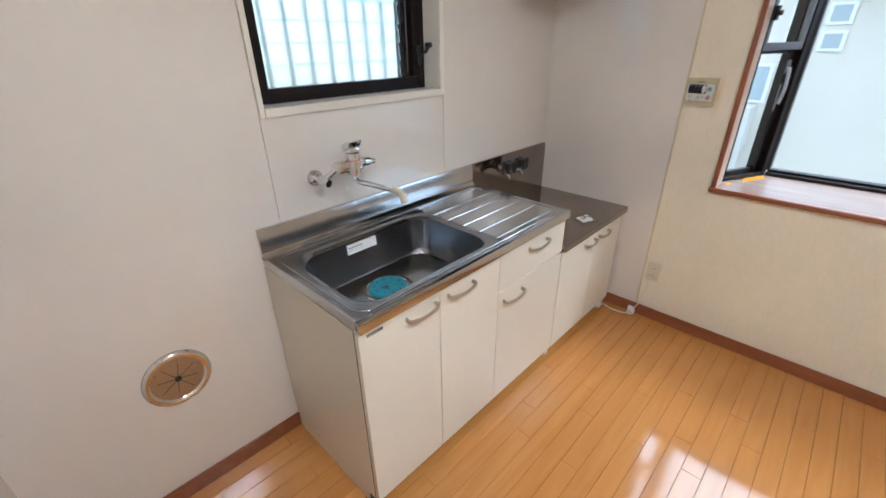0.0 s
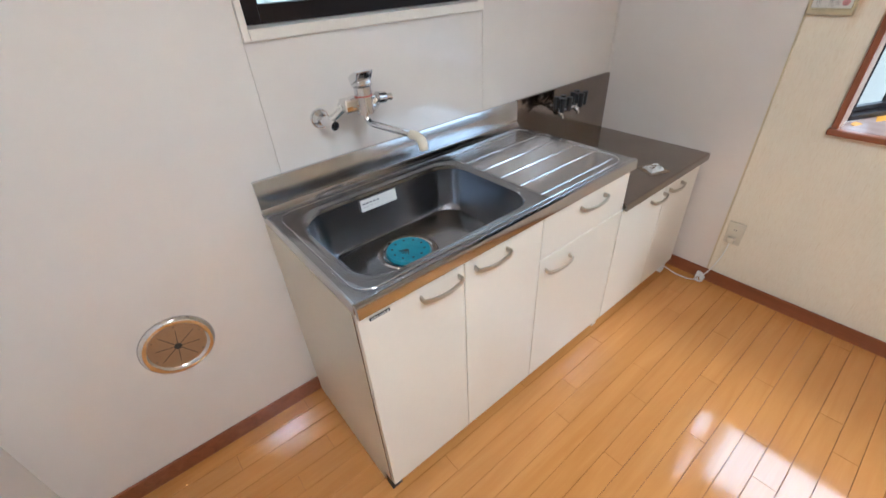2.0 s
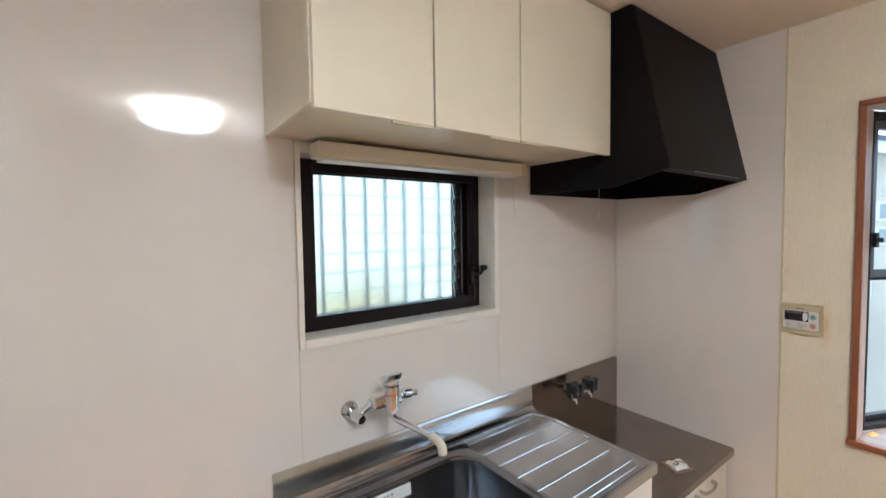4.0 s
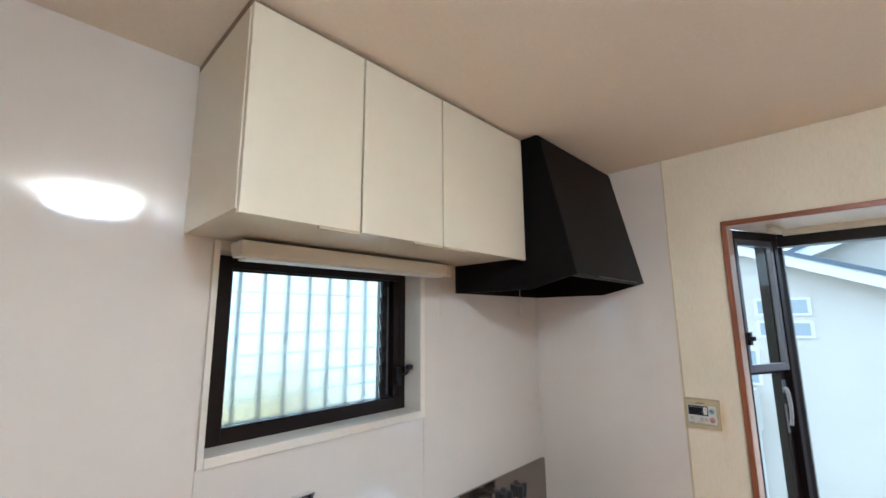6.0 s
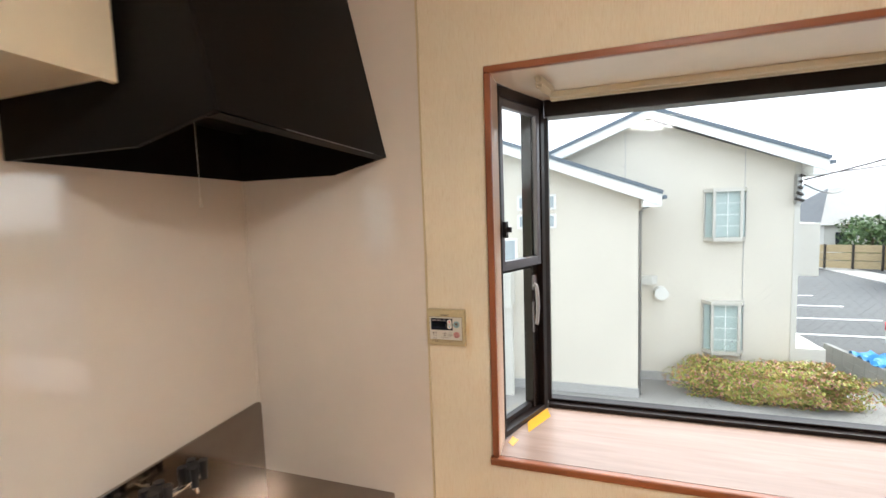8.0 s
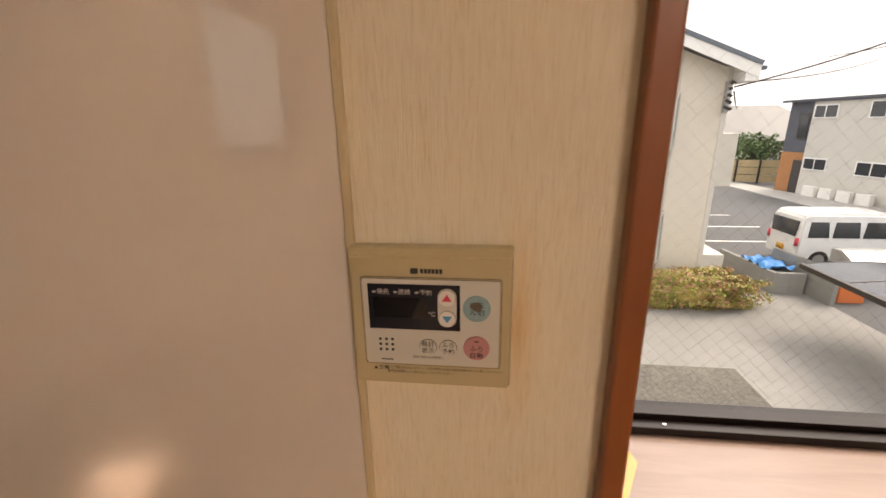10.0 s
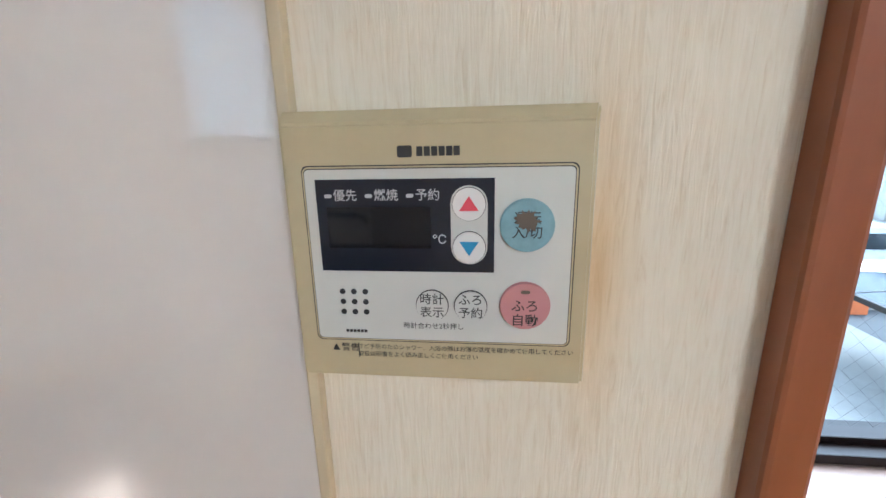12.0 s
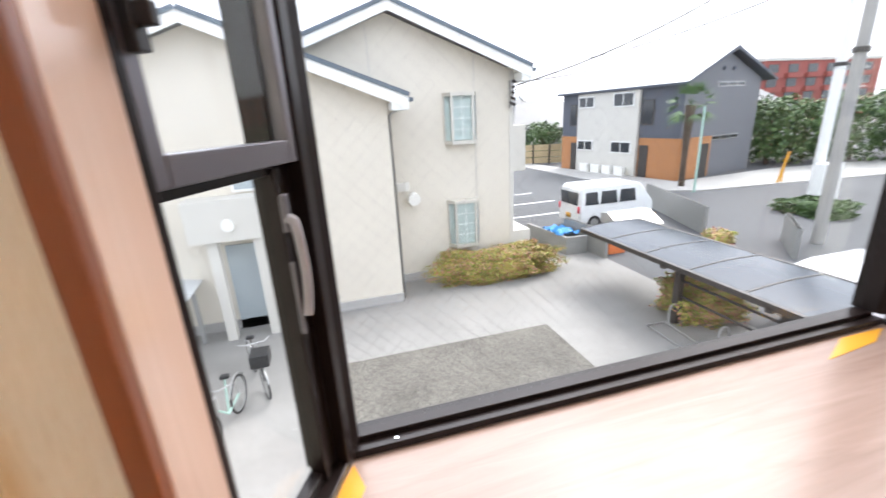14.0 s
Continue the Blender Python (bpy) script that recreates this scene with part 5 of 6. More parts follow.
def neighbour_house():
    h = thing("neighbour_house", "two-storey cream rendered house with white eaves", "house", (10.75, -3, G))
    zt = 2.62
    # main volume: gable faces the window
    ya, yb, ym, zr = -6.42, 0.55, -3.05, 4.08
    zl = zr - (ym * 0 + (yb - ym)) * 0.40
    part("wall", prism([(ya, G), (yb, G), (yb, zl - 0.1), (ym, zr - 0.12), (ya, 2.60)], 10.75, 19.0, "x"), "stucco", h)
    part("wall", prism([(-2.72, G), (4.6, G), (4.6, 2.05), (1.0, 3.45), (-2.72, 1.98)], 9.45, 10.748, "x"), "stucco", h)
    part("plinth", boxes((10.70, 10.749, -6.44, -2.73, G, G + 0.25)), "conc2", h)
    part("plinth", boxes((9.40, 9.449, -2.74, 4.6, G, G + 0.25)), "conc2", h)

    def eave(x0, x1, p, q, th=0.09):
        d = Vector((q[0] - p[0], q[1] - p[1])).normalized()
        nn = Vector((-d.y, d.x)) if d.x > 0 else Vector((d.y, -d.x))
        a, b_, c_, d_ = (p[0], p[1]), (q[0], q[1]), (q[0] + nn.x * th, q[1] + nn.y * th), (p[0] + nn.x * th, p[1] + nn.y * th)
        part("roof", prism([a, b_, c_, d_], x0, x1, "x"), "rooftop", h, "blue-grey metal roof edge")
        e = 0.26
        part("bargeboard", prism([(p[0], p[1] - e), (q[0], q[1] - e * 0.82), b_, a], x0 + 0.03, x0 + 0.075, "x"), "eaves", h, "white bargeboard")
        part("soffit", prism([(p[0], p[1] - 0.06), (q[0], q[1] - 0.06), b_, a], x0 + 0.076, x1, "x"), "eaves", h, "white soffit")
    eave(10.2, 19.2, (-6.74, 2.62), (ym, 4.12))
    eave(10.2, 19.2, (1.1, 2.50), (ym, 4.12))
    part("fascia", boxes((10.24, 19.0, -6.74, -6.69, 2.30, 2.60)), "eaves", h)
    part("gutter", boxes((10.2, 19.0, -6.85, -6.745, 2.52, 2.61), bevel=0.02), "rooftop", h)
    eave(8.95, 11.5, (-3.14, 1.97), (1.0, 3.60))
    eave(8.95, 11.5, (5.2, 1.94), (1.0, 3.60))
    part("fascia", boxes((8.99, 10.7, -3.14, -3.09, 1.70, 1.94)), "eaves", h)
    part("gutter", boxes((8.95, 10.7, -3.24, -3.145, 1.86, 1.95), bevel=0.02), "rooftop", h)
    part("box_end", boxes((10.25, 10.7, -6.68, -6.45, 2.30, 2.5)), "eaves", h)
    part("box_end", boxes((9.0, 9.44, -3.08, -2.76, 1.70, 1.85)), "eaves", h)
    part("downpipe", tube(bmesh.new(), [(9.3, -3.2, 1.92), (9.45, -2.9, 1.7), (9.62, -2.78, 1.6), (9.62, -2.78, G)], 0.04, 8), "alu", h, "grey downpipe", shade=True)
    part("corner_trim", boxes((10.735, 10.7495, -6.435, -6.32, G, 2.7)), "whitewall", h)
    part("joint", boxes((10.742, 10.7495, -5.30, -5.285, G, 3.1)), "alu", h)
    part("joint", boxes((10.742, 10.7495, -2.57, -2.555, 2.3, 3.7)), "alu", h)

    def bay(yc, z0, z1):
        w = part("window", prism([(10.749, yc - 0.46), (10.749, yc + 0.46), (10.50, yc + 0.30), (10.50, yc - 0.30)], z0, z0 + 0.10, "z"), "silver", h, "silver bay window")
        part("bay_head", prism([(10.749, yc - 0.48), (10.749, yc + 0.48), (10.47, yc + 0.33), (10.47, yc - 0.33)], z1 - 0.09, z1, "z"), "silver", w)
        part("curtain", boxes((10.62, 10.64, yc - 0.27, yc + 0.27, z0 + 0.11, z1 - 0.10)), "curtain", w)
        part("room_curtain", boxes((10.70, 10.749, yc - 0.44, yc + 0.44, z0 + 0.1, z1 - 0.09)), "curtain", w)
        for s in (-1, 1):
            part("bay_post", boxes((10.49, 10.54, yc + s * 0.29 - 0.03, yc + s * 0.29 + 0.03, z0 + 0.1, z1 - 0.09)), "silver", w)
            part("bay_post", boxes((10.70, 10.749, yc + s * 0.445 - 0.02, yc + s * 0.445 + 0.02, z0 + 0.1, z1 - 0.09)), "silver", w)
            a, b_ = Vector((10.52, yc + s * 0.31, 0)), Vector((10.72, yc + s * 0.44, 0))
            part("side_pane", prism([(a.x, a.y), (b_.x, b_.y), (b_.x, b_.y - s * 0.01), (a.x, a.y - s * 0.01)], z0 + 0.1, z1 - 0.09, "z"), "glass", w)
        part("pane", boxes((10.515, 10.52, yc - 0.26, yc + 0.26, z0 + 0.1, z1 - 0.09)), "glass", w)
        part("glazing_bar", boxes((10.505, 10.525, yc - 0.008, yc + 0.008, z0 + 0.1, z1 - 0.09)), "eaves", w)
        for k in range(1, 4):
            zz = z0 + 0.1 + (z1 - z0 - 0.19) * k / 4
            part("glazing_bar", boxes((10.507, 10.524, yc - 0.26, yc + 0.26, zz - 0.008, zz + 0.008)), "eaves", w)
    bay(-4.87, 0.78, 2.10)
    bay(-4.87, -2.12, -0.74)
    for y0, y1, z0, z1 in ((-0.77, -0.49, 1.77, 2.05), (-0.77, -0.49, 1.30, 1.56), (-0.20, 0.08, 1.77, 2.05), (-0.20, 0.08, 1.30, 1.56), (0.22, 0.72, 0.26, 0.95)):
        w = part("window", boxes((9.40, 9.449, y0 - 0.06, y1 + 0.06, z0 - 0.05, z1 + 0.05)), "eaves", h, "small white-framed window")
        part("pane", boxes((9.39, 9.40, y0, y1, z0, z1)), "frost", w)
    v = part("vent_hood", cyl(bmesh.new(), (10.748, -3.42, -0.56), (10.5, -3.42, -0.58), 0.16, 0.17, 20), "white", h, "white round vent hood", shade=True)
    part("pipe_cover", prism([(10.748, -2.75), (10.748, -3.35), (10.55, -3.2), (10.55, -2.75)], -0.34, -0.12, "z"), "whitewall", h, "beige pipe cover")
    # entrance canopy and balcony front
    cn = part("entrance_canopy", boxes((8.75, 9.449, 0.25, 1.65, -0.7, 0.16)), "whitewall", h, "white entrance canopy")
    part("canopy_lamp", cyl(bmesh.new(), (8.749, 0.85, -0.36), (8.70, 0.85, -0.36), 0.13, seg=20), "white", cn)
    for y in (0.35, 1.25):
        part("column", boxes((8.85, 9.05, y - 0.1, y + 0.1, G + 0.0, -0.7)), "whitewall", h)
    part("door", boxes((9.40, 9.449, 0.5, 1.15, G + 0.02, -0.95)), "frost", h)
    part("balcony", boxes((11.4, 14.5, -7.15, -6.421, -0.2, 1.15), bevel=0.01), "whitewall", h, "cream balcony front")
    part("terrace_wall", boxes((11.9, 13.4, -7.6, -6.421, G, -2.25), bevel=0.01), "whitewall", h)
    br = part("wire_bracket", boxes((10.60, 10.749, -6.40, -6.30, 1.65, 2.35)), "alu", h)
    for k in range(5):
        part("insulator", cyl(bmesh.new(), (10.55, -6.42 + 0.02 * k, 1.72 + 0.14 * k), (10.55, -6.25 - 0.03 * k, 1.78 + 0.14 * k), 0.035, seg=8), "brown", br)


neighbour_house()


def cables():
    for i, (a, b_, sag) in enumerate((((10.55, -6.4, 2.2), (9.0, -15.5, 6.3), 0.5), ((10.55, -6.4, 2.3), (30, -27, 6.5), 0.6), ((22, -16, 4.2), (9.0, -15.6, 4.8), 0.3), ((10.55, -6.42, 2.1), (40, -22, 3.2), 0.5))):
        A, B_ = Vector(a), Vector(b_)
        pts = [A.lerp(B_, t / 16) - Vector((0, 0, 4 * sag * (t / 16) * (1 - t / 16))) for t in range(17)]
        o = part("overhead_cable", tube(bmesh.new(), pts, 0.02, 5), "brown")
        tagged(o, "dark overhead cable between house and pole", "cable", "overhead cables")


cables()


def foliage(n, centre, radii, size, rng, floor_z=None, square=1.0):
    """Many small leaves over a lumpy mound; a square below 1 makes it boxier."""
    v, fs = [], []
    seed = rng.uniform(0, 50)
    for _ in range(n):
        d = Vector((rng.gauss(0, 1), rng.gauss(0, 1), rng.gauss(0.15, 1))).normalized()
        k = 0.90 + 0.42 * noise.noise(d * 2.6 + Vector((seed, 0, 0))) + 0.12 * noise.noise(d * 8 + Vector((0, seed, 0)))
        e = [math.copysign(abs(c) ** square, c) for c in d]
        k *= rng.uniform(0.80, 1.04)
        p = Vector((e[0] * radii[0], e[1] * radii[1], e[2] * radii[2])) * k + Vector(centre)
        if floor_z is not None and p.z < floor_z:
            p.z = floor_z + rng.uniform(0, 0.25)
        a = Vector((rng.gauss(0, 1), rng.gauss(0, 1), rng.gauss(0, 1))).normalized() * size * rng.uniform(0.6, 1.2)
        b_ = (d + Vector((rng.uniform(-.5, .5), rng.uniform(-.5, .5), rng.uniform(-.5, .5)))).cross(a).normalized() * size * 0.55
        j = len(v)
        v += [tuple(p - a), tuple(p + b_), tuple(p + a), tuple(p - b_)]
        fs.append((j, j + 1, j + 2, j + 3))
    return v, fs


def leaves_mesh(name, v, fs, m, parent, label=""):
    me = bpy.data.meshes.new(name)
    me.from_pydata(v, [], fs)
    me.materials.append(M[m])
    ob = new(name, me)
    ob.parent = parent
    ob.matrix_parent_inverse = Matrix.Translation(-parent.matrix_basis.translation)
    return tagged(ob, label)


def bush(kind, label, centre, radii, n, size, m, seed, group=""):
    rng = random.Random(seed)
    t = thing(kind, label, kind, (centre[0], centre[1], G), group)
    bm = bmesh.new()
    bmesh.ops.create_icosphere(bm, subdivisions=3, radius=1)
    for q in bm.verts:
        e = [math.copysign(abs(c) ** 0.6, c) for c in q.co.normalized()]
        q.co = Vector((e[0] * radii[0], e[1] * radii[1], e[2] * radii[2])) * 0.58 + Vector(centre)
        q.co.z = max(q.co.z, G)
    part("stems", bm, "green" if m != "azalea" else "azalea", t)
    v, fs = foliage(n, centre, radii, size, rng, G, 0.72)
    leaves_mesh("leaves", v, fs, m, t)
    return t


bush("hedge", "clipped yellow-green azalea hedge with pink blossom by the cream house", (10.0, -5.6, G + 0.42), (0.62, 1.85, 0.55), 24000, 0.036, "azalea", 3)
bush("hedge", "reddish green azalea bush beside the bicycle shelter", (6.2, -8.9, G + 0.4), (0.8, 0.95, 0.5), 14000, 0.036, "azalea", 5)
bush("hedge", "small yellow-green hedge below the road wall", (9.6, -13.1, G + 0.25), (0.4, 0.6, 0.35), 1200, 0.05, "azalea", 6)
bush("hedge", "low green planting at the road corner", (11.2, -19.9, G + 0.22), (1.3, 1.1, 0.38), 2500, 0.08, "green", 7)


def tree(label, x, y, h, r, n, seed, m="green", size=0.16):
    rng = random.Random(seed)
    t = thing("tree", label, "tree", (x, y, G))
    part("trunk", tube(bmesh.new(), [(x, y, G), (x + 0.1, y, G + h * 0.4), (x, y + 0.1, G + h * 0.7)], [0.16, 0.12, 0.06], 8), "trunk", t)
    v, fs = foliage(n, (x, y, G + h * 0.52), (r, r, h * 0.52), size, rng, G + 0.05, 0.75)
    leaves_mesh("crown", v, fs, m, t)


tree("round green tree beside the bamboo fence", 36.0, -21.5, 3.4, 1.9, 2500, 21)
for i, (x, y, h, r) in enumerate(((22.5, -32.0, 4.4, 2.3), (22.0, -34.6, 4.2, 2.4), (20.8, -37.6, 4.5, 2.5), (19.2, -41.0, 4.8, 2.6), (25.0, -33.0, 4.4, 2.4), (15.5, -38.0, 4.6, 1.8))):
    tree("dense dark green tree behind the grey house" if i < 5 else "yellowish green roadside tree", x, y, h, r, 2600, 30 + i, "green" if i < 5 else "azalea", 0.17)


def palm():
    x, y = 18.5, -20.5
    t = thing("palm_tree", "tall fan palm in front of the grey house", "palm tree", (x, y, G))
    part("trunk", tube(bmesh.new(), [(x, y, G), (x + 0.03, y, G + 1.5), (x, y + 0.02, G + 3.2), (x, y, G + 4.4)], [0.16, 0.15, 0.2, 0.26], 10), "trunk", t, shade=True)
    rng = random.Random(9)
    v, fs = [], []
    for i in range(46):
        az, el = rng.uniform(0, 2 * math.pi), rng.uniform(-0.7, 1.3)
        d = Vector((math.cos(az) * math.cos(el), math.sin(az) * math.cos(el), math.sin(el)))
        c = Vector((x, y, G + 4.35)) + d * 0.85
        side = d.cross(Vector((0, 0, 1))).normalized()
        for k in range(11):
            a = radians(-70 + 14 * k)
            tip = c + (d * math.cos(a) + side * math.sin(a)) * 0.72 - Vector((0, 0, 0.16 * abs(math.sin(a)) + 0.1))
            w = side * 0.03 * math.cos(a) - d * 0.03 * math.sin(a)
            j = len(v)
            v += [tuple(c - w), tuple(c + w), tuple(tip)]
            fs.append((j, j + 1, j + 2))
        j = len(v)
        o = Vector((x, y, G + 4.35))
        v += [tuple(o - side * 0.015), tuple(o + side * 0.015), tuple(c)]
        fs.append((j, j + 1, j + 2))
    leaves_mesh("fronds", v, fs, "palmleaf", t)


palm()


def shelter():
    s = thing("bicycle_shelter", "dark bicycle shelter with smoky curved roof panels", "bicycle shelter", (6, -8.2, G))
    x0, x1, ya, yb, n = 3.2, 8.9, -7.55, -9.35, 5
    prof = [(ya + (yb - ya) * k / 8, -1.52 + 0.045 * k / 8 + 0.04 * math.sin(math.pi * k / 8)) for k in range(9)]
    w = (x1 - x0) / n
    for i in range(n):
        pts = prof + [(p[0], p[1] + 0.012) for p in prof[::-1]]
        part("roof_panel", prism(pts, x0 + i * w + 0.03, x0 + (i + 1) * w - 0.03, "x"), "polycarb", s, shade=False)
    for i in range(n + 1):
        pts = [(p[0], p[1] - 0.04) for p in prof] + [(p[0], p[1] + 0.018) for p in prof[::-1]]
        part("rafter", prism(pts, x0 + i * w - 0.018, x0 + i * w + 0.018, "x"), "brown", s)
    part("front_beam", boxes((x0, x1, ya - 0.03, ya + 0.05, -1.60, -1.50)), "brown", s)
    part("rear_beam", boxes((x0, x1, yb - 0.05, yb + 0.03, prof[-1][1] - 0.08, prof[-1][1] + 0.02)), "brown", s)
    for x in (6.05, 3.9):
        part("post", boxes((x - 0.07, x + 0.07, -8.07, -7.93, G, -1.58)), "brown", s)
        part("bracket", boxes((x - 0.05, x + 0.05, -8.6, -7.5, -1.66, -1.57)), "brown", s)
    for z in (-2.0, -2.35):
        part("rail", boxes((3.9, 6.0, -8.02, -7.98, z, z + 0.035)), "brown", s)


def bike_rack(x, y):
    r = thing("bike_rack", "low grey tubular bicycle rack on the concrete", "bicycle rack", (x, y, G), "bicycle racks")
    part("frame", tube(bmesh.new(), [(x, y, G + 0.05), (x - 1.0, y + 0.05, G + 0.05), (x - 1.0, y - 0.35, G + 0.05), (x, y - 0.45, G + 0.05), (x, y, G + 0.05)], 0.02, 6), "alu", r)
    part("hoop", tube(bmesh.new(), smooth_line([(x - 0.1, y - 0.45, G + 0.04), (x - 0.05, y - 0.5, G + 0.4), (x - 0.1, y - 0.62, G + 0.45), (x - 0.1, y - 0.7, G + 0.04)], 4), 0.02, 6), "alu", r)


shelter()
bike_rack(6.1, -7.35)
bike_rack(5.0, -7.45)


def block_wall(x0, y0, x1, y1, zt, label):
    a, b_ = Vector((x0, y0, 0)), Vector((x1, y1, 0))
    L = (b_ - a).length
    u = (b_ - a).normalized()
    w = thing("block_wall", label, "block wall", (x0, y0, G))
    q = Matrix(((u.x, -u.y, 0, x0), (u.y, u.x, 0, y0), (0, 0, 1, 0), (0, 0, 0, 1)))
    rows = max(1, round((zt - G) / 0.2))
    cols = max(1, round(L / 0.4))
    bm = boxes((0, L, 0.008, 0.112, G, zt - 0.004))
    bm.transform(q)
    part("core", bm, "block", w)
    bm = boxes((0.004, L / cols - 0.004, 0, 0.12, 0.004, (zt - G) / rows - 0.004))
    me = finish(bm, "block")
    me.materials.append(M["block"])
    me.transform(q.to_3x3().to_4x4())
    for r_ in range(rows):
        for c in range(cols):
            o = new("block", me)
            o.parent = w
            p = a + u * (c * L / cols)
            o.matrix_parent_inverse = Matrix.Translation((-x0, -y0, -G))
            o.matrix_basis = Matrix.Translation((p.x, p.y, G + r_ * (zt - G) / rows))


block_wall(13.1, -8.1, 10.85, -8.35, -2.4, "low grey concrete block wall by the parking lot")
block_wall(10.85, -8.35, 10.80, -9.1, -2.4, "short grey concrete block wall end")
block_wall(12.2, -9.05, 10.1, -9.25, -2.1, "grey concrete block wall of the bin enclosure")
block_wall(15.8, -15.7, 10.9, -13.9, -2.0, "grey concrete block wall along the road")
block_wall(9.4, -15.6, 7.9, -14.0, -2.1, "grey concrete block wall at the corner")


def small_outdoor():
    t = thing("tarpaulin", "folded bright blue tarpaulin on the block wall", "tarpaulin", (11.7, -8.6, G))
    part("sheet", boxes((11.2, 12.3, -8.95, -8.4, G, -2.52), bevel=0.04), "block", t)
    rng = random.Random(2)
    bm = bmesh.new()
    bmesh.ops.create_grid(bm, x_segments=10, y_segments=8, size=0.5)
    for q in bm.verts:
        q.co = Vector((11.72 + q.co.x * 1.15, -8.65 + q.co.y * 0.75, -2.40 + rng.uniform(-0.05, 0.1)))
    part("fold", bm, "blue_sheet", t)
    c = thing("crate", "orange plastic crate beside the block wall", "crate", (10.6, -9.9, G))
    part("body", boxes((10.35, 10.85, -10.2, -9.6, G, -2.62), bevel=0.02), "orange", c)
    part("lid", boxes((10.33, 10.87, -10.22, -9.58, -2.62, -2.56), bevel=0.01), "orange", c)
    b = thing("rubbish_bin", "large silver rubbish bin with sloping lid", "rubbish bin", (11.2, -11, G))
    part("body", boxes((10.7, 11.7, -11.9, -10.3, G, -2.3)), "alu", b)
    part("lid", prism([(10.65, -2.3), (11.75, -2.3), (11.75, -1.95), (11.4, -1.92)], -11.95, -10.25, "y"), "alu", b)
    f = thing("fence", "pale bamboo board fence with dark posts", "fence", (33.5, -20, G))
    u = Vector((32.6 - 34.6, -21.8 + 16.5, 0))
    for i in range(4):
        for k in range(3):
            p0 = Vector((34.6, -16.5, 0)) + u * (i / 4)
            p1 = Vector((34.6, -16.5, 0)) + u * ((i + 1) / 4)
            z = G + 0.1 + k * 0.55
            bm = prism([(p0.x, p0.y), (p1.x, p1.y), (p1.x + 0.04, p1.y), (p0.x + 0.04, p0.y)], z, z + 0.5, "z")
            part("board", bm, "fence", f)
        part("post", boxes((p0.x - 0.08, p0.x + 0.02, p0.y - 0.05, p0.y + 0.05, G, G + 1.75)), "brown", f)
    for i, (x, y, r0, r1, zt, m, lab) in enumerate(((8.6, -16.05, 0.17, 0.14, 8.0, "pole", "grey concrete utility pole"), (12.62, -21.77, 0.20, 0.18, 9.0, "eaves", "pale painted steel utility pole"), (16.9, -19.75, 0.06, 0.05, 1.3, "paleblue", "pale green street pole"))):
        p = thing("utility_pole" if i < 2 else "street_pole", lab + " by the road", "pole", (x, y, G))
        part("shaft", cyl(bmesh.new(), (x, y, G), (x, y, zt), r0, r1, 14), m, p, shade=True)
        if i < 2:
            for k in range(6):
                part("step_bolt", cyl(bmesh.new(), (x - 0.3, y, 0.2 + k * 0.5), (x + 0.3, y, 0.2 + k * 0.5), 0.015, seg=6), "alu", p)
            part("band", cyl(bmesh.new(), (x, y, 2.6), (x, y, 2.75), r0 + 0.03, seg=12), "brown", p)
    k = thing("cabinet_box", "white equipment box at the foot of the pole", "equipment box", (12.2, -21.8, G))
    part("body", boxes((12.02, 12.42, -22.35, -21.2, G + 0.15, -1.22), bevel=0.02), "eaves", k)
    part("plinth", boxes((11.97, 12.47, -22.40, -21.15, G, G + 0.15)), "conc2", k)
    part("door", boxes((12.0, 12.0195, -22.2, -21.75, G + 0.4, -1.5)), "whitewall", k)
    y = thing("barrier", "yellow road barrier on the pavement", "barrier", (16.8, -25.2, G))
    part("board", prism([(-25.28, G), (-25.12, G), (-25.62, G + 1.7), (-25.78, G + 1.7)], 16.62, 16.67, "x"), "tape", y)
    part("leg", boxes((16.68, 16.73, -25.62, -25.54, G, G + 1.35)), "tape", y)


small_outdoor()


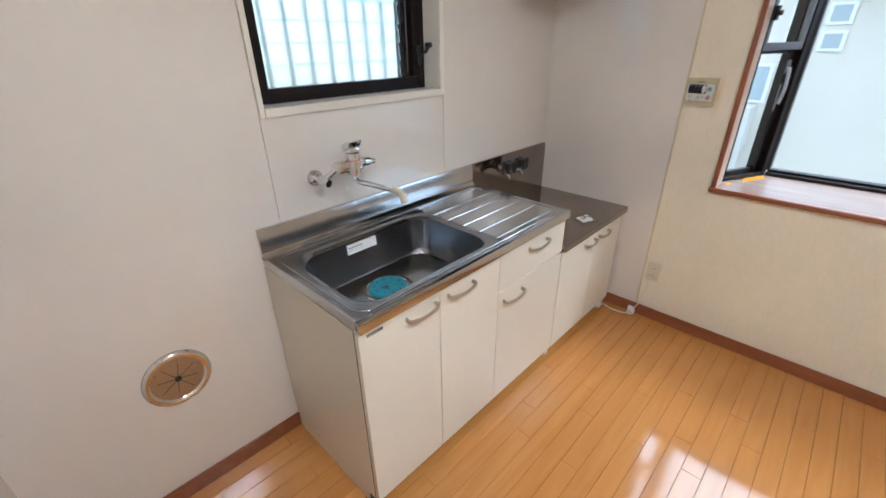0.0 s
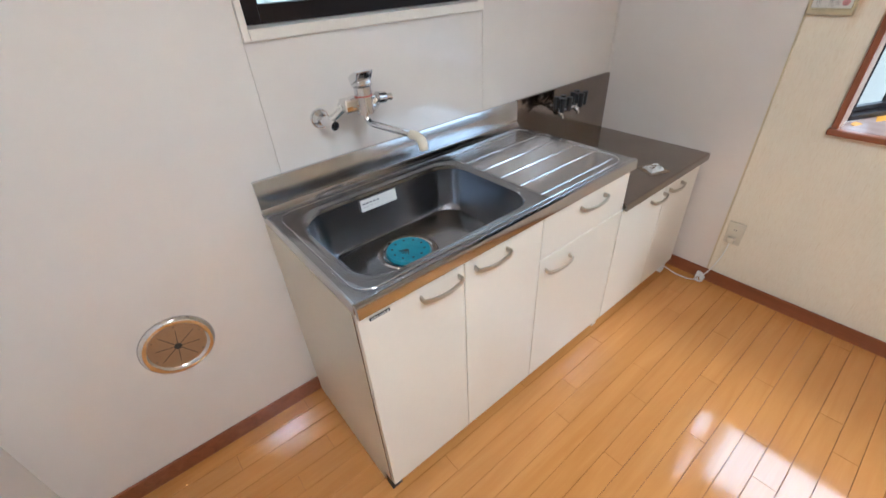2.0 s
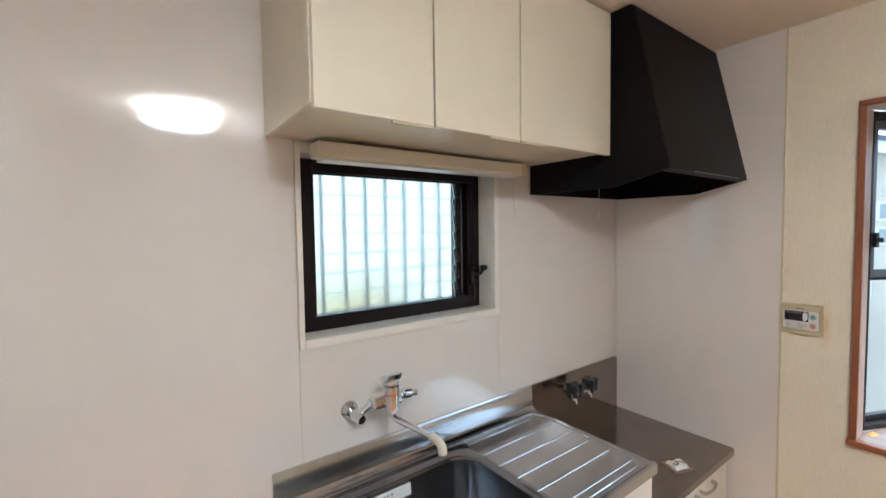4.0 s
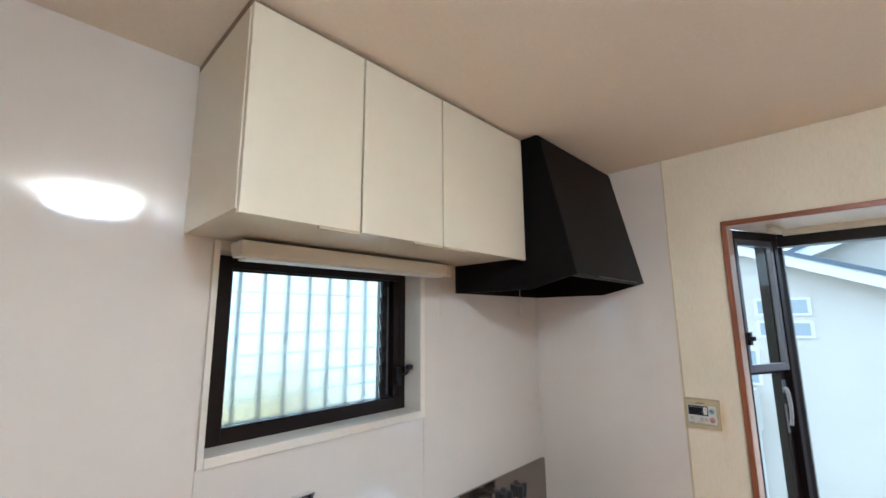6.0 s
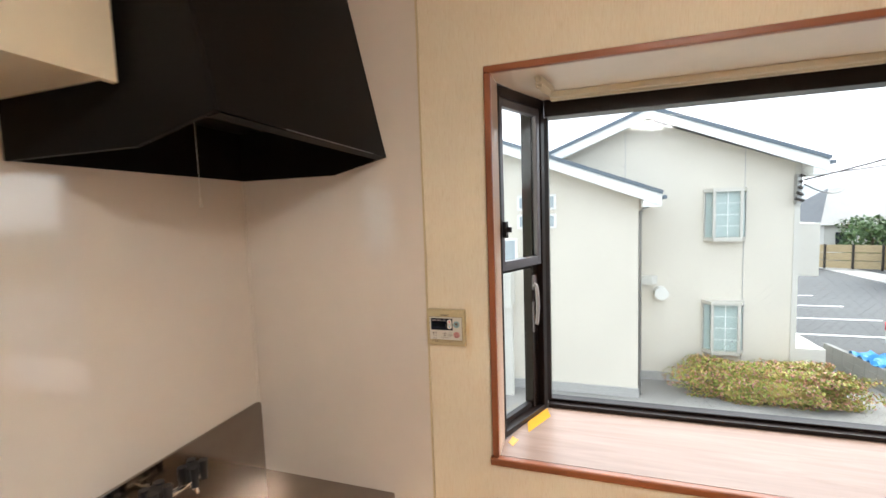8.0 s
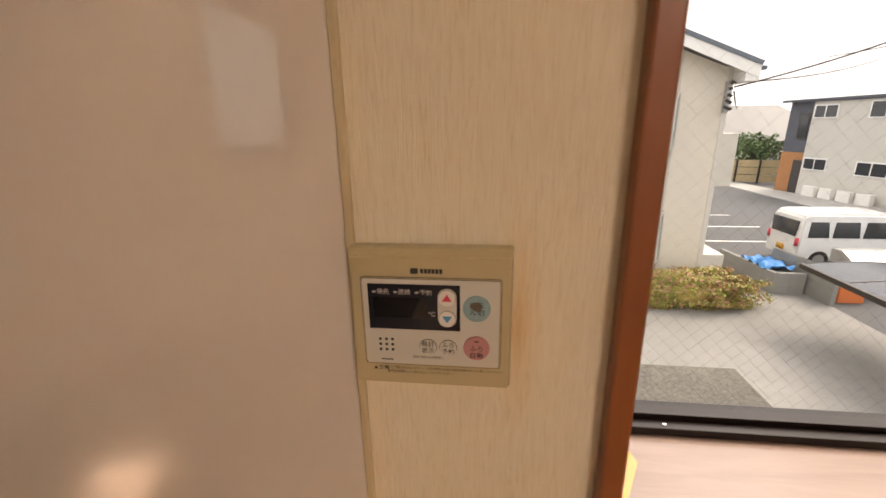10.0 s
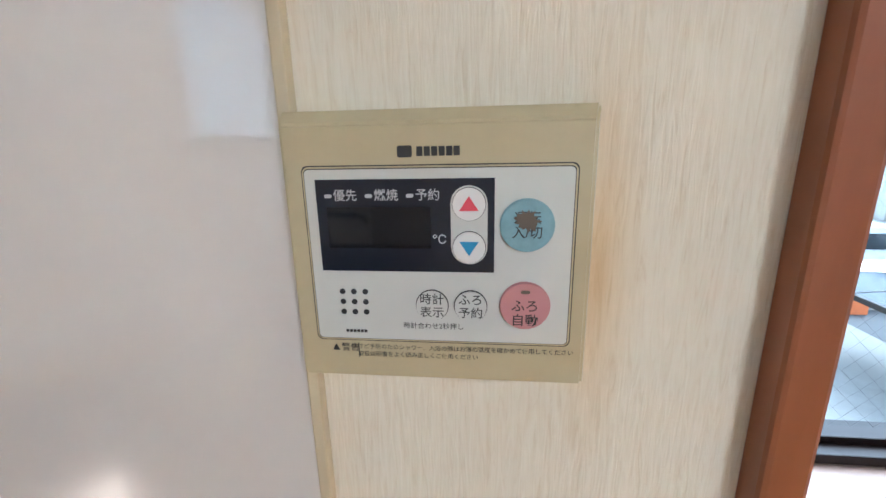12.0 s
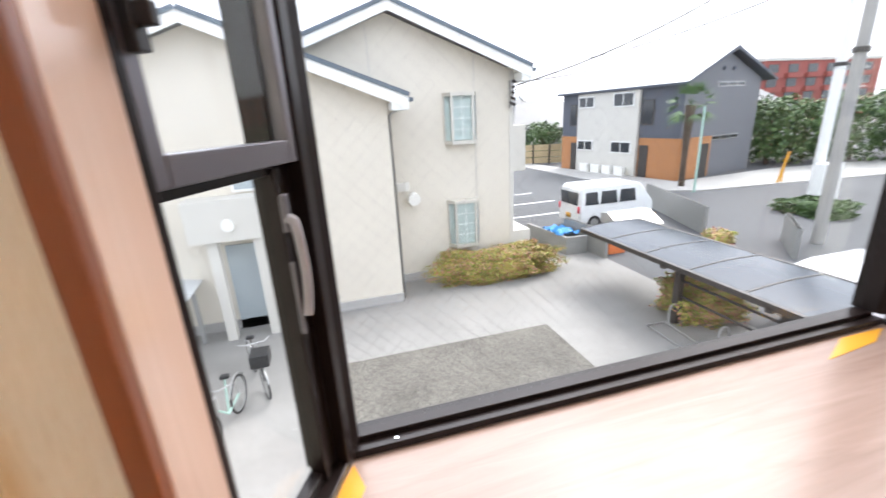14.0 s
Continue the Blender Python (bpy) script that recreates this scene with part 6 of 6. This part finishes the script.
def grey_house():
    h = thing("grey_house", "two-storey slate grey house with white centre and cedar entrances", "house", (20.2, -21.8, G))
    q = Matrix(((0.982, 0.189, 0, 20.2), (0.189, -0.982, 0, -21.8), (0, 0, 1, 0), (0, 0, 0, 1)))

    def put(name, bm, m, label="", parent=h):
        bm.transform(q)
        bmesh.ops.recalc_face_normals(bm, faces=bm.faces[:])
        return part(name, bm, m, parent, label)
    put("wall", prism([(0, G), (7.45, G), (7.45, 2.80), (3.75, 4.28), (0, 2.65)], 0, 10.0, "x"), "greyclad")
    put("wall_face", boxes((0.0, 10.0, -0.04, -0.001, -0.45, 2.64)), "darkclad", "slate upper cladding")
    put("wall_face", boxes((2.9, 8.2, -0.25, -0.041, G, 2.5)), "whitewall", "white plaster centre")
    put("entrance", boxes((0.0, 2.85, -0.06, -0.0005, G, -0.5)), "cedar", "cedar board entrance")
    put("entrance", boxes((8.25, 10.0, -0.06, -0.0005, G, -0.5)), "cedar", "cedar board entrance")
    put("entrance", boxes((-0.06, -0.001, 0.0, 2.9, G, -0.5)), "cedar", "cedar board entrance")
    # This slope is painted paler than the other for the sky it reflects.
    put("roof", prism([(-0.35, 2.60), (3.75, 4.46), (3.75, 4.56), (-0.4, 2.68)], -0.4, 10.3, "x"), "lightroof", "metal roof slope painted pale for its sky reflection")
    put("roof", prism([(8.4, 2.68), (3.75, 4.46), (3.75, 4.56), (8.45, 2.76)], -0.4, 10.3, "x"), "darkclad", "dark metal roof")
    put("eaves_trim", prism([(-0.42, 2.55), (3.75, 4.42), (8.46, 2.64), (8.46, 2.78), (3.75, 4.60), (-0.42, 2.70)], -0.46, -0.401, "x"), "darkclad", "dark roof edge")
    put("eaves_trim", boxes((-0.4, 10.3, -0.44, -0.38, 2.53, 2.66)), "darkclad", "dark roof edge")
    for x0, x1, z0, z1 in ((6.7, 8.0, 1.62, 2.25), (3.35, 4.85, 1.58, 2.33), (6.65, 8.0, -1.38, -0.80), (3.35, 4.85, -1.44, -0.80)):
        w = put("window", boxes((x0 - 0.1, x1 + 0.1, -0.30, -0.251, z0 - 0.08, z1 + 0.08)), "eaves", "white framed window")
        put("pane", boxes((x0, x1, -0.32, -0.301, z0, z1)), "dglass", "", w)
        put("sash", boxes(((x0 + x1) / 2 - 0.03, (x0 + x1) / 2 + 0.03, -0.33, -0.321, z0, z1)), "eaves", "", w)
    w = put("window", boxes((1.9, 2.8, -0.07, -0.041, 0.3, 1.85)), "brown", "dark framed window")
    put("pane", boxes((1.98, 2.72, -0.08, -0.071, 0.4, 1.77)), "dglass", "", w)
    w = put("window", boxes((8.5, 9.2, -0.07, -0.041, 0.3, 1.85)), "brown", "dark framed window")
    put("pane", boxes((8.56, 9.14, -0.08, -0.071, 0.4, 1.77)), "dglass", "", w)
    for x0, x1 in ((2.1, 2.75), (8.4, 9.0)):
        put("door", boxes((x0, x1, -0.09, -0.061, G, -0.95)), "brown", "dark front door")
    for z0, z1 in ((2.35, 2.65), (-0.80, -0.52)):
        w = put("window", boxes((-0.04, -0.001, 2.9, 5.7, z0, z1)), "alu", "long slit window")
        for k in range(3):
            put("pane", boxes((-0.05, -0.041, 2.98 + 0.92 * k, 3.80 + 0.92 * k, z0 + 0.05, z1 - 0.05)), "dglass", "", w)
    put("vent_cap", boxes((-0.1, -0.001, 3.2, 3.45, 3.3, 3.5)), "darkclad")
    put("vent_cap", boxes((-0.1, -0.001, 4.2, 4.45, 3.3, 3.5)), "darkclad")
    put("door", boxes((-0.09, -0.061, 1.9, 2.7, G, -0.95)), "brown", "dark front door")
    for k in range(4):
        x = 3.4 + k * 1.05
        a = thing("air_conditioner", "white outdoor air conditioner unit by the plaster wall", "air conditioner", tuple(q @ Vector((x, -0.7, G))), "air conditioners")
        bm = boxes((x, x + 0.75, -0.75, -0.45, G + 0.05, G + 0.65), bevel=0.02)
        bm.transform(q)
        bmesh.ops.recalc_face_normals(bm, faces=bm.faces[:])
        part("case", bm, "white", a)
        c0, c1 = q @ Vector((x + 0.3, -0.751, G + 0.35)), q @ Vector((x + 0.3, -0.765, G + 0.35))
        part("fan_grille", cyl(bmesh.new(), c0, c1, 0.2, seg=16), "white", a)


grey_house()


def plain_house(name, label, x0, x1, y0, y1, zt, zr, wall, roof, axis="y"):
    h = thing(name, label, "house", ((x0 + x1) / 2, (y0 + y1) / 2, G))
    part("wall", boxes((x0, x1, y0, y1, G, zt)), wall, h)
    xm = (x0 + x1) / 2
    bm = prism([(x0 - 0.5, zt), (x1 + 0.5, zt), (xm, zr)], y0 - 0.5, y1 + 0.5, "y")
    for v in bm.verts:
        if v.co.z > zt + 0.1:
            v.co.y += (0.30 if v.co.y < (y0 + y1) / 2 else -0.30) * (y1 - y0)
    part("roof", bm, roof, h)
    n = max(2, int((y1 - y0) / 2.2))
    for i in range(n):
        y = y0 + (i + 0.5) * (y1 - y0) / n
        part("window", boxes((x0 - 0.06, x0 - 0.001, y - 0.5, y + 0.5, zt - 1.6, zt - 0.6)), "dglass", h)


plain_house("tile_house", "low house with a dark grey tiled hip roof", 40, 50, -30.5, -20.5, -0.2, 2.9, "whitewall", "tileroof")
plain_house("tile_house", "distant white house with blue-grey roof", 62, 70, -36, -27, 2.0, 4.0, "whitewall", "rooftop")
plain_house("tile_house", "distant house with blue tiled roof behind the trees", 34, 42, -52, -44, -0.4, 2.6, "whitewall", "tileroof")


def far_block():
    h = thing("apartment_block", "distant red brick apartment block with balconies", "apartment block", (60, -90, G))
    part("wall", boxes((60, 70, -108, -78, G, 7.8)), "redwall", h)
    part("parapet", boxes((59.8, 70.2, -108.2, -77.8, 7.8, 8.3)), "whitewall", h)
    for z in (1.0, 3.4, 5.8):
        for k in range(6):
            y = -105.5 + k * 4.8
            w = part("window", boxes((59.9, 59.99, y, y + 2.4, z, z + 1.4)), "dglass", h)
            part("balcony", boxes((59.2, 59.99, y - 0.6, y + 3.2, z - 0.9, z - 0.1)), "redwall", h)


far_block()
hill = bmesh.new()
_v = []
for i in range(61):
    y = -160 + i * 5
    zt = 2.5 + 3.0 * noise.noise(Vector((y * 0.05, 0.3, 0))) + 1.5 * noise.noise(Vector((y * 0.2, 1.3, 0)))
    _v.append((hill.verts.new((160, y, G)), hill.verts.new((160, y, max(0.5, zt))), hill.verts.new((185, y, G))))
for a, b_ in zip(_v, _v[1:]):
    hill.faces.new((a[0], b_[0], b_[1], a[1]))
    hill.faces.new((a[1], b_[1], b_[2], a[2]))
structure("backdrop", hill, "green", "low dark green wooded ridge on the horizon", "ridge")


# ---- vehicles and bicycles ----
def vehicle(kind, label, x, y, L, W, Hh, prof, win, heading):
    """A car whose side outline prof (length, height) is extruded across its width, with inset glazing and wheels."""
    c = thing(kind, label, kind, (x, y, G))
    q = Matrix.Translation((x, y, G)) @ Matrix.Rotation(radians(heading), 4, "Z")

    def put(name, bm, m, lab="", parent=c):
        bm.transform(q)
        return part(name, bm, m, parent, lab, shade=True)
    bm = prism([(a, b_) for a, b_ in prof], -W / 2, W / 2, "y")
    for v in bm.verts:
        if v.co.z > Hh * 0.55:
            v.co.y *= 0.90
    bmesh.ops.bevel(bm, geom=bm.edges[:], offset=0.06, segments=3, affect="EDGES")
    put("body", bm, "paint")
    for s in (-1, 1):
        for a0, a1, z0, z1 in win:
            ys = s * (W / 2 * 0.93)
            b2 = prism([(a0, z0), (a1, z0), (a1 - 0.05, z1), (a0 + 0.05, z1)], ys - 0.03, ys + 0.03, "y")
            for v in b2.verts:
                v.co.y += -s * 0.05 * (v.co.z - z0) / (z1 - z0) + s * 0.02
            put("side_window", b2, "dglass")
    z0, z1 = win[0][2], win[0][3]
    x0 = prof[0][0]
    put("rear_window", boxes((L / 2 - 0.09, L / 2 + 0.012, -W * 0.38, W * 0.38, z0, z1), bevel=0.01), "dglass")
    put("number_plate", boxes((L / 2 - 0.02, L / 2 + 0.02, -0.17, 0.17, 0.45, 0.62)), "tape")
    for s in (-1, 1):
        put("tail_light", boxes((L / 2 - 0.05, L / 2 + 0.012, s * W * 0.44 - 0.05, s * W * 0.44 + 0.05, 0.7, 0.95)), "red")
        for a in (-L * 0.32, L * 0.30):
            w = put("wheel", cyl(bmesh.new(), (a, s * (W / 2 - 0.16), 0.28), (a, s * (W / 2 + 0.01), 0.28), 0.28, seg=24), "blackrub")
            put("rim", cyl(bmesh.new(), (a, s * (W / 2 + 0.005), 0.28), (a, s * (W / 2 + 0.02), 0.28), 0.17, seg=16), "alu", "", w)
    return c


vehicle("van", "white high-roof van parked beyond the block wall", 13.85, -12.0, 3.4, 1.48, 1.9,
        [(1.7, 0.25), (1.68, 0.95), (1.62, 1.62), (1.45, 1.70), (-0.85, 1.70), (-1.1, 1.62), (-1.55, 1.0), (-1.7, 0.88), (-1.7, 0.25)],
        ((0.85, 1.45, 0.98, 1.46), (0.0, 0.75, 0.98, 1.46), (-0.85, -0.1, 0.98, 1.46)), 90)
vehicle("car", "white car parked beyond the bicycle shelter", 4.6, -11.6, 4.0, 1.65, 1.4,
        [(2.0, 0.3), (1.98, 0.85), (1.7, 1.28), (1.2, 1.38), (-0.3, 1.38), (-1.0, 0.92), (-1.95, 0.78), (-2.0, 0.3)],
        ((0.5, 1.5, 0.9, 1.25), (-0.5, 0.4, 0.9, 1.25)), 90)


def wheel_ring(c, r_, rr_, axis):
    pts = [(c[0] + r_ * math.cos(a) * axis[0], c[1] + r_ * math.cos(a) * axis[1], c[2] + r_ * math.sin(a)) for a in [2 * math.pi * k / 28 for k in range(29)]]
    return tube(bmesh.new(), pts, rr_, 6)


def bicycle(x, y, ang, label, colour):
    b = thing("bicycle", label, "bicycle", (x, y, G), "bicycles")
    u = (math.cos(radians(ang)), math.sin(radians(ang)))
    P = lambda a, z, s=0: (x + u[0] * a - u[1] * s, y + u[1] * a + u[0] * s, G + 0.02 + z)
    for a in (-0.52, 0.52):
        w = part("wheel", wheel_ring(P(a, 0.32), 0.30, 0.018, u), "blackrub", b)
        part("rim", wheel_ring(P(a, 0.32), 0.275, 0.009, u), "alu", w)
        for k in range(6):
            t = math.pi * k / 6
            part("spoke", tube(bmesh.new(), [P(a - 0.27 * math.cos(t), 0.32 - 0.27 * math.sin(t)), P(a + 0.27 * math.cos(t), 0.32 + 0.27 * math.sin(t))], 0.003, 4), "alu", w)
        part("mudguard", tube(bmesh.new(), [P(a + 0.34 * math.cos(t), 0.32 + 0.34 * math.sin(t)) for t in [radians(20 + 14 * k) for k in range(10)]], 0.014, 5), "alu", b)
    part("frame", tube(bmesh.new(), [P(-0.52, 0.32), P(-0.08, 0.28), P(0.36, 0.72), P(0.52, 0.32)], 0.018, 6), colour, b)
    part("seat_tube", tube(bmesh.new(), [P(-0.08, 0.28), P(-0.2, 0.82)], 0.015, 6), colour, b)
    part("saddle", boxes((P(-0.3, 0)[0] - 0.02, P(-0.12, 0)[0] + 0.06, P(-0.2, 0)[1] - 0.07, P(-0.2, 0)[1] + 0.07, G + 0.84, G + 0.90), bevel=0.02), "blackrub", b)
    part("handlebar", tube(bmesh.new(), [P(0.2, 0.98, -0.25), P(0.34, 1.0, -0.15), P(0.34, 0.98, 0.15), P(0.2, 0.98, 0.25)], 0.012, 6), "alu", b)
    part("stem", tube(bmesh.new(), [P(0.36, 0.72), P(0.33, 0.99)], 0.014, 6), "alu", b)
    part("basket", boxes((P(0.55, 0)[0] - 0.17, P(0.55, 0)[0] + 0.17, P(0.55, 0)[1] - 0.15, P(0.55, 0)[1] + 0.15, G + 0.72, G + 0.95), bevel=0.02), "alu" if colour == "paleblue" else "blackrub", b)


bicycle(6.9, 0.45, 200, "silver city bicycle with dark child seat on the concrete", "brown")
bicycle(5.7, 0.75, 170, "pale green city bicycle with wire basket on the concrete", "paleblue")
sh = thing("low_roof", "pale blue-grey lean-to roof beside the entrance", "lean-to roof", (10, 2.2, G))
for i in range(5):
    part("sheet", prism([(1.75, -1.7), (3.6, -1.35), (3.6, -1.32), (1.75, -1.67)], 8.6 + i * 0.9, 9.48 + i * 0.9, "x") if i < 1 else prism([(1.75, -1.7), (3.6, -1.35), (3.6, -1.32), (1.75, -1.67)], 8.6 - i * 0.9, 9.48 - i * 0.9, "x"), "lightroof", sh)
for x in (5.2, 8.9):
    part("post", boxes((x, x + 0.08, 1.8, 1.88, G, -1.7)), "alu", sh)
    part("post", boxes((x, x + 0.08, 3.5, 3.58, G, -1.38)), "alu", sh)

# greenery behind the kitchen window
# Added wall, made tall enough to block the sky and dim the louvre glass.
structure("backdrop_wall", boxes((-8, 4, 4.8, 5.0, G, 4.2)), "whitewall", "pale backdrop wall added to block sky behind the kitchen window", "wall")
bush("hedge", "tall yellow-green shrub seen through the figured glass", (-0.9, 3.4, 0.0), (1.9, 0.8, 1.15), 3500, 0.07, "azalea", 12)


# ---- floor planks ----
def planks():
    rng = random.Random(5)
    w = 0.0758
    rows = int((0 - Y0) / w) + 1
    meshes = {}
    for r_ in range(rows):
        y1 = -0.002 - r_ * w
        y0 = max(y1 - w, Y0)
        if y1 - y0 < 0.01:
            continue
        x = X0 - (r_ * 0.303 % 0.909) - rng.choice((0, 0.15))
        while x < 0:
            a, b_ = max(x, X0), min(x + 0.909, 0.0)
            if b_ - a > 0.03:
                key = (round(b_ - a, 3), round(y1 - y0, 3))
                if key not in meshes:
                    bm = bmesh.new()
                    lx, ly = b_ - a - 0.0008, y1 - y0 - 0.0015
                    v0 = [bm.verts.new(p) for p in ((0, 0, -0.011), (lx, 0, -0.011), (lx, ly, -0.011), (0, ly, -0.011))]
                    v1 = [bm.verts.new(p) for p in ((0, 0, -0.0008), (lx, 0, -0.0008), (lx, ly, -0.0008), (0, ly, -0.0008))]
                    v2 = [bm.verts.new(p) for p in ((0.0008, 0.0008, 0), (lx - 0.0008, 0.0008, 0), (lx - 0.0008, ly - 0.0008, 0), (0.0008, ly - 0.0008, 0))]
                    for p, q_ in ((v0, v1), (v1, v2)):
                        for k in range(4):
                            bm.faces.new((p[k], p[(k + 1) % 4], q_[(k + 1) % 4], q_[k]))
                    bm.faces.new(v2)
                    meshes[key] = finish(bm, "plank")
                    meshes[key].materials.append(M["floor"])
                o = new("plank", meshes[key])
                o.parent = floor
                o.location = (a, y0, FZ)
            x += 0.909


planks()
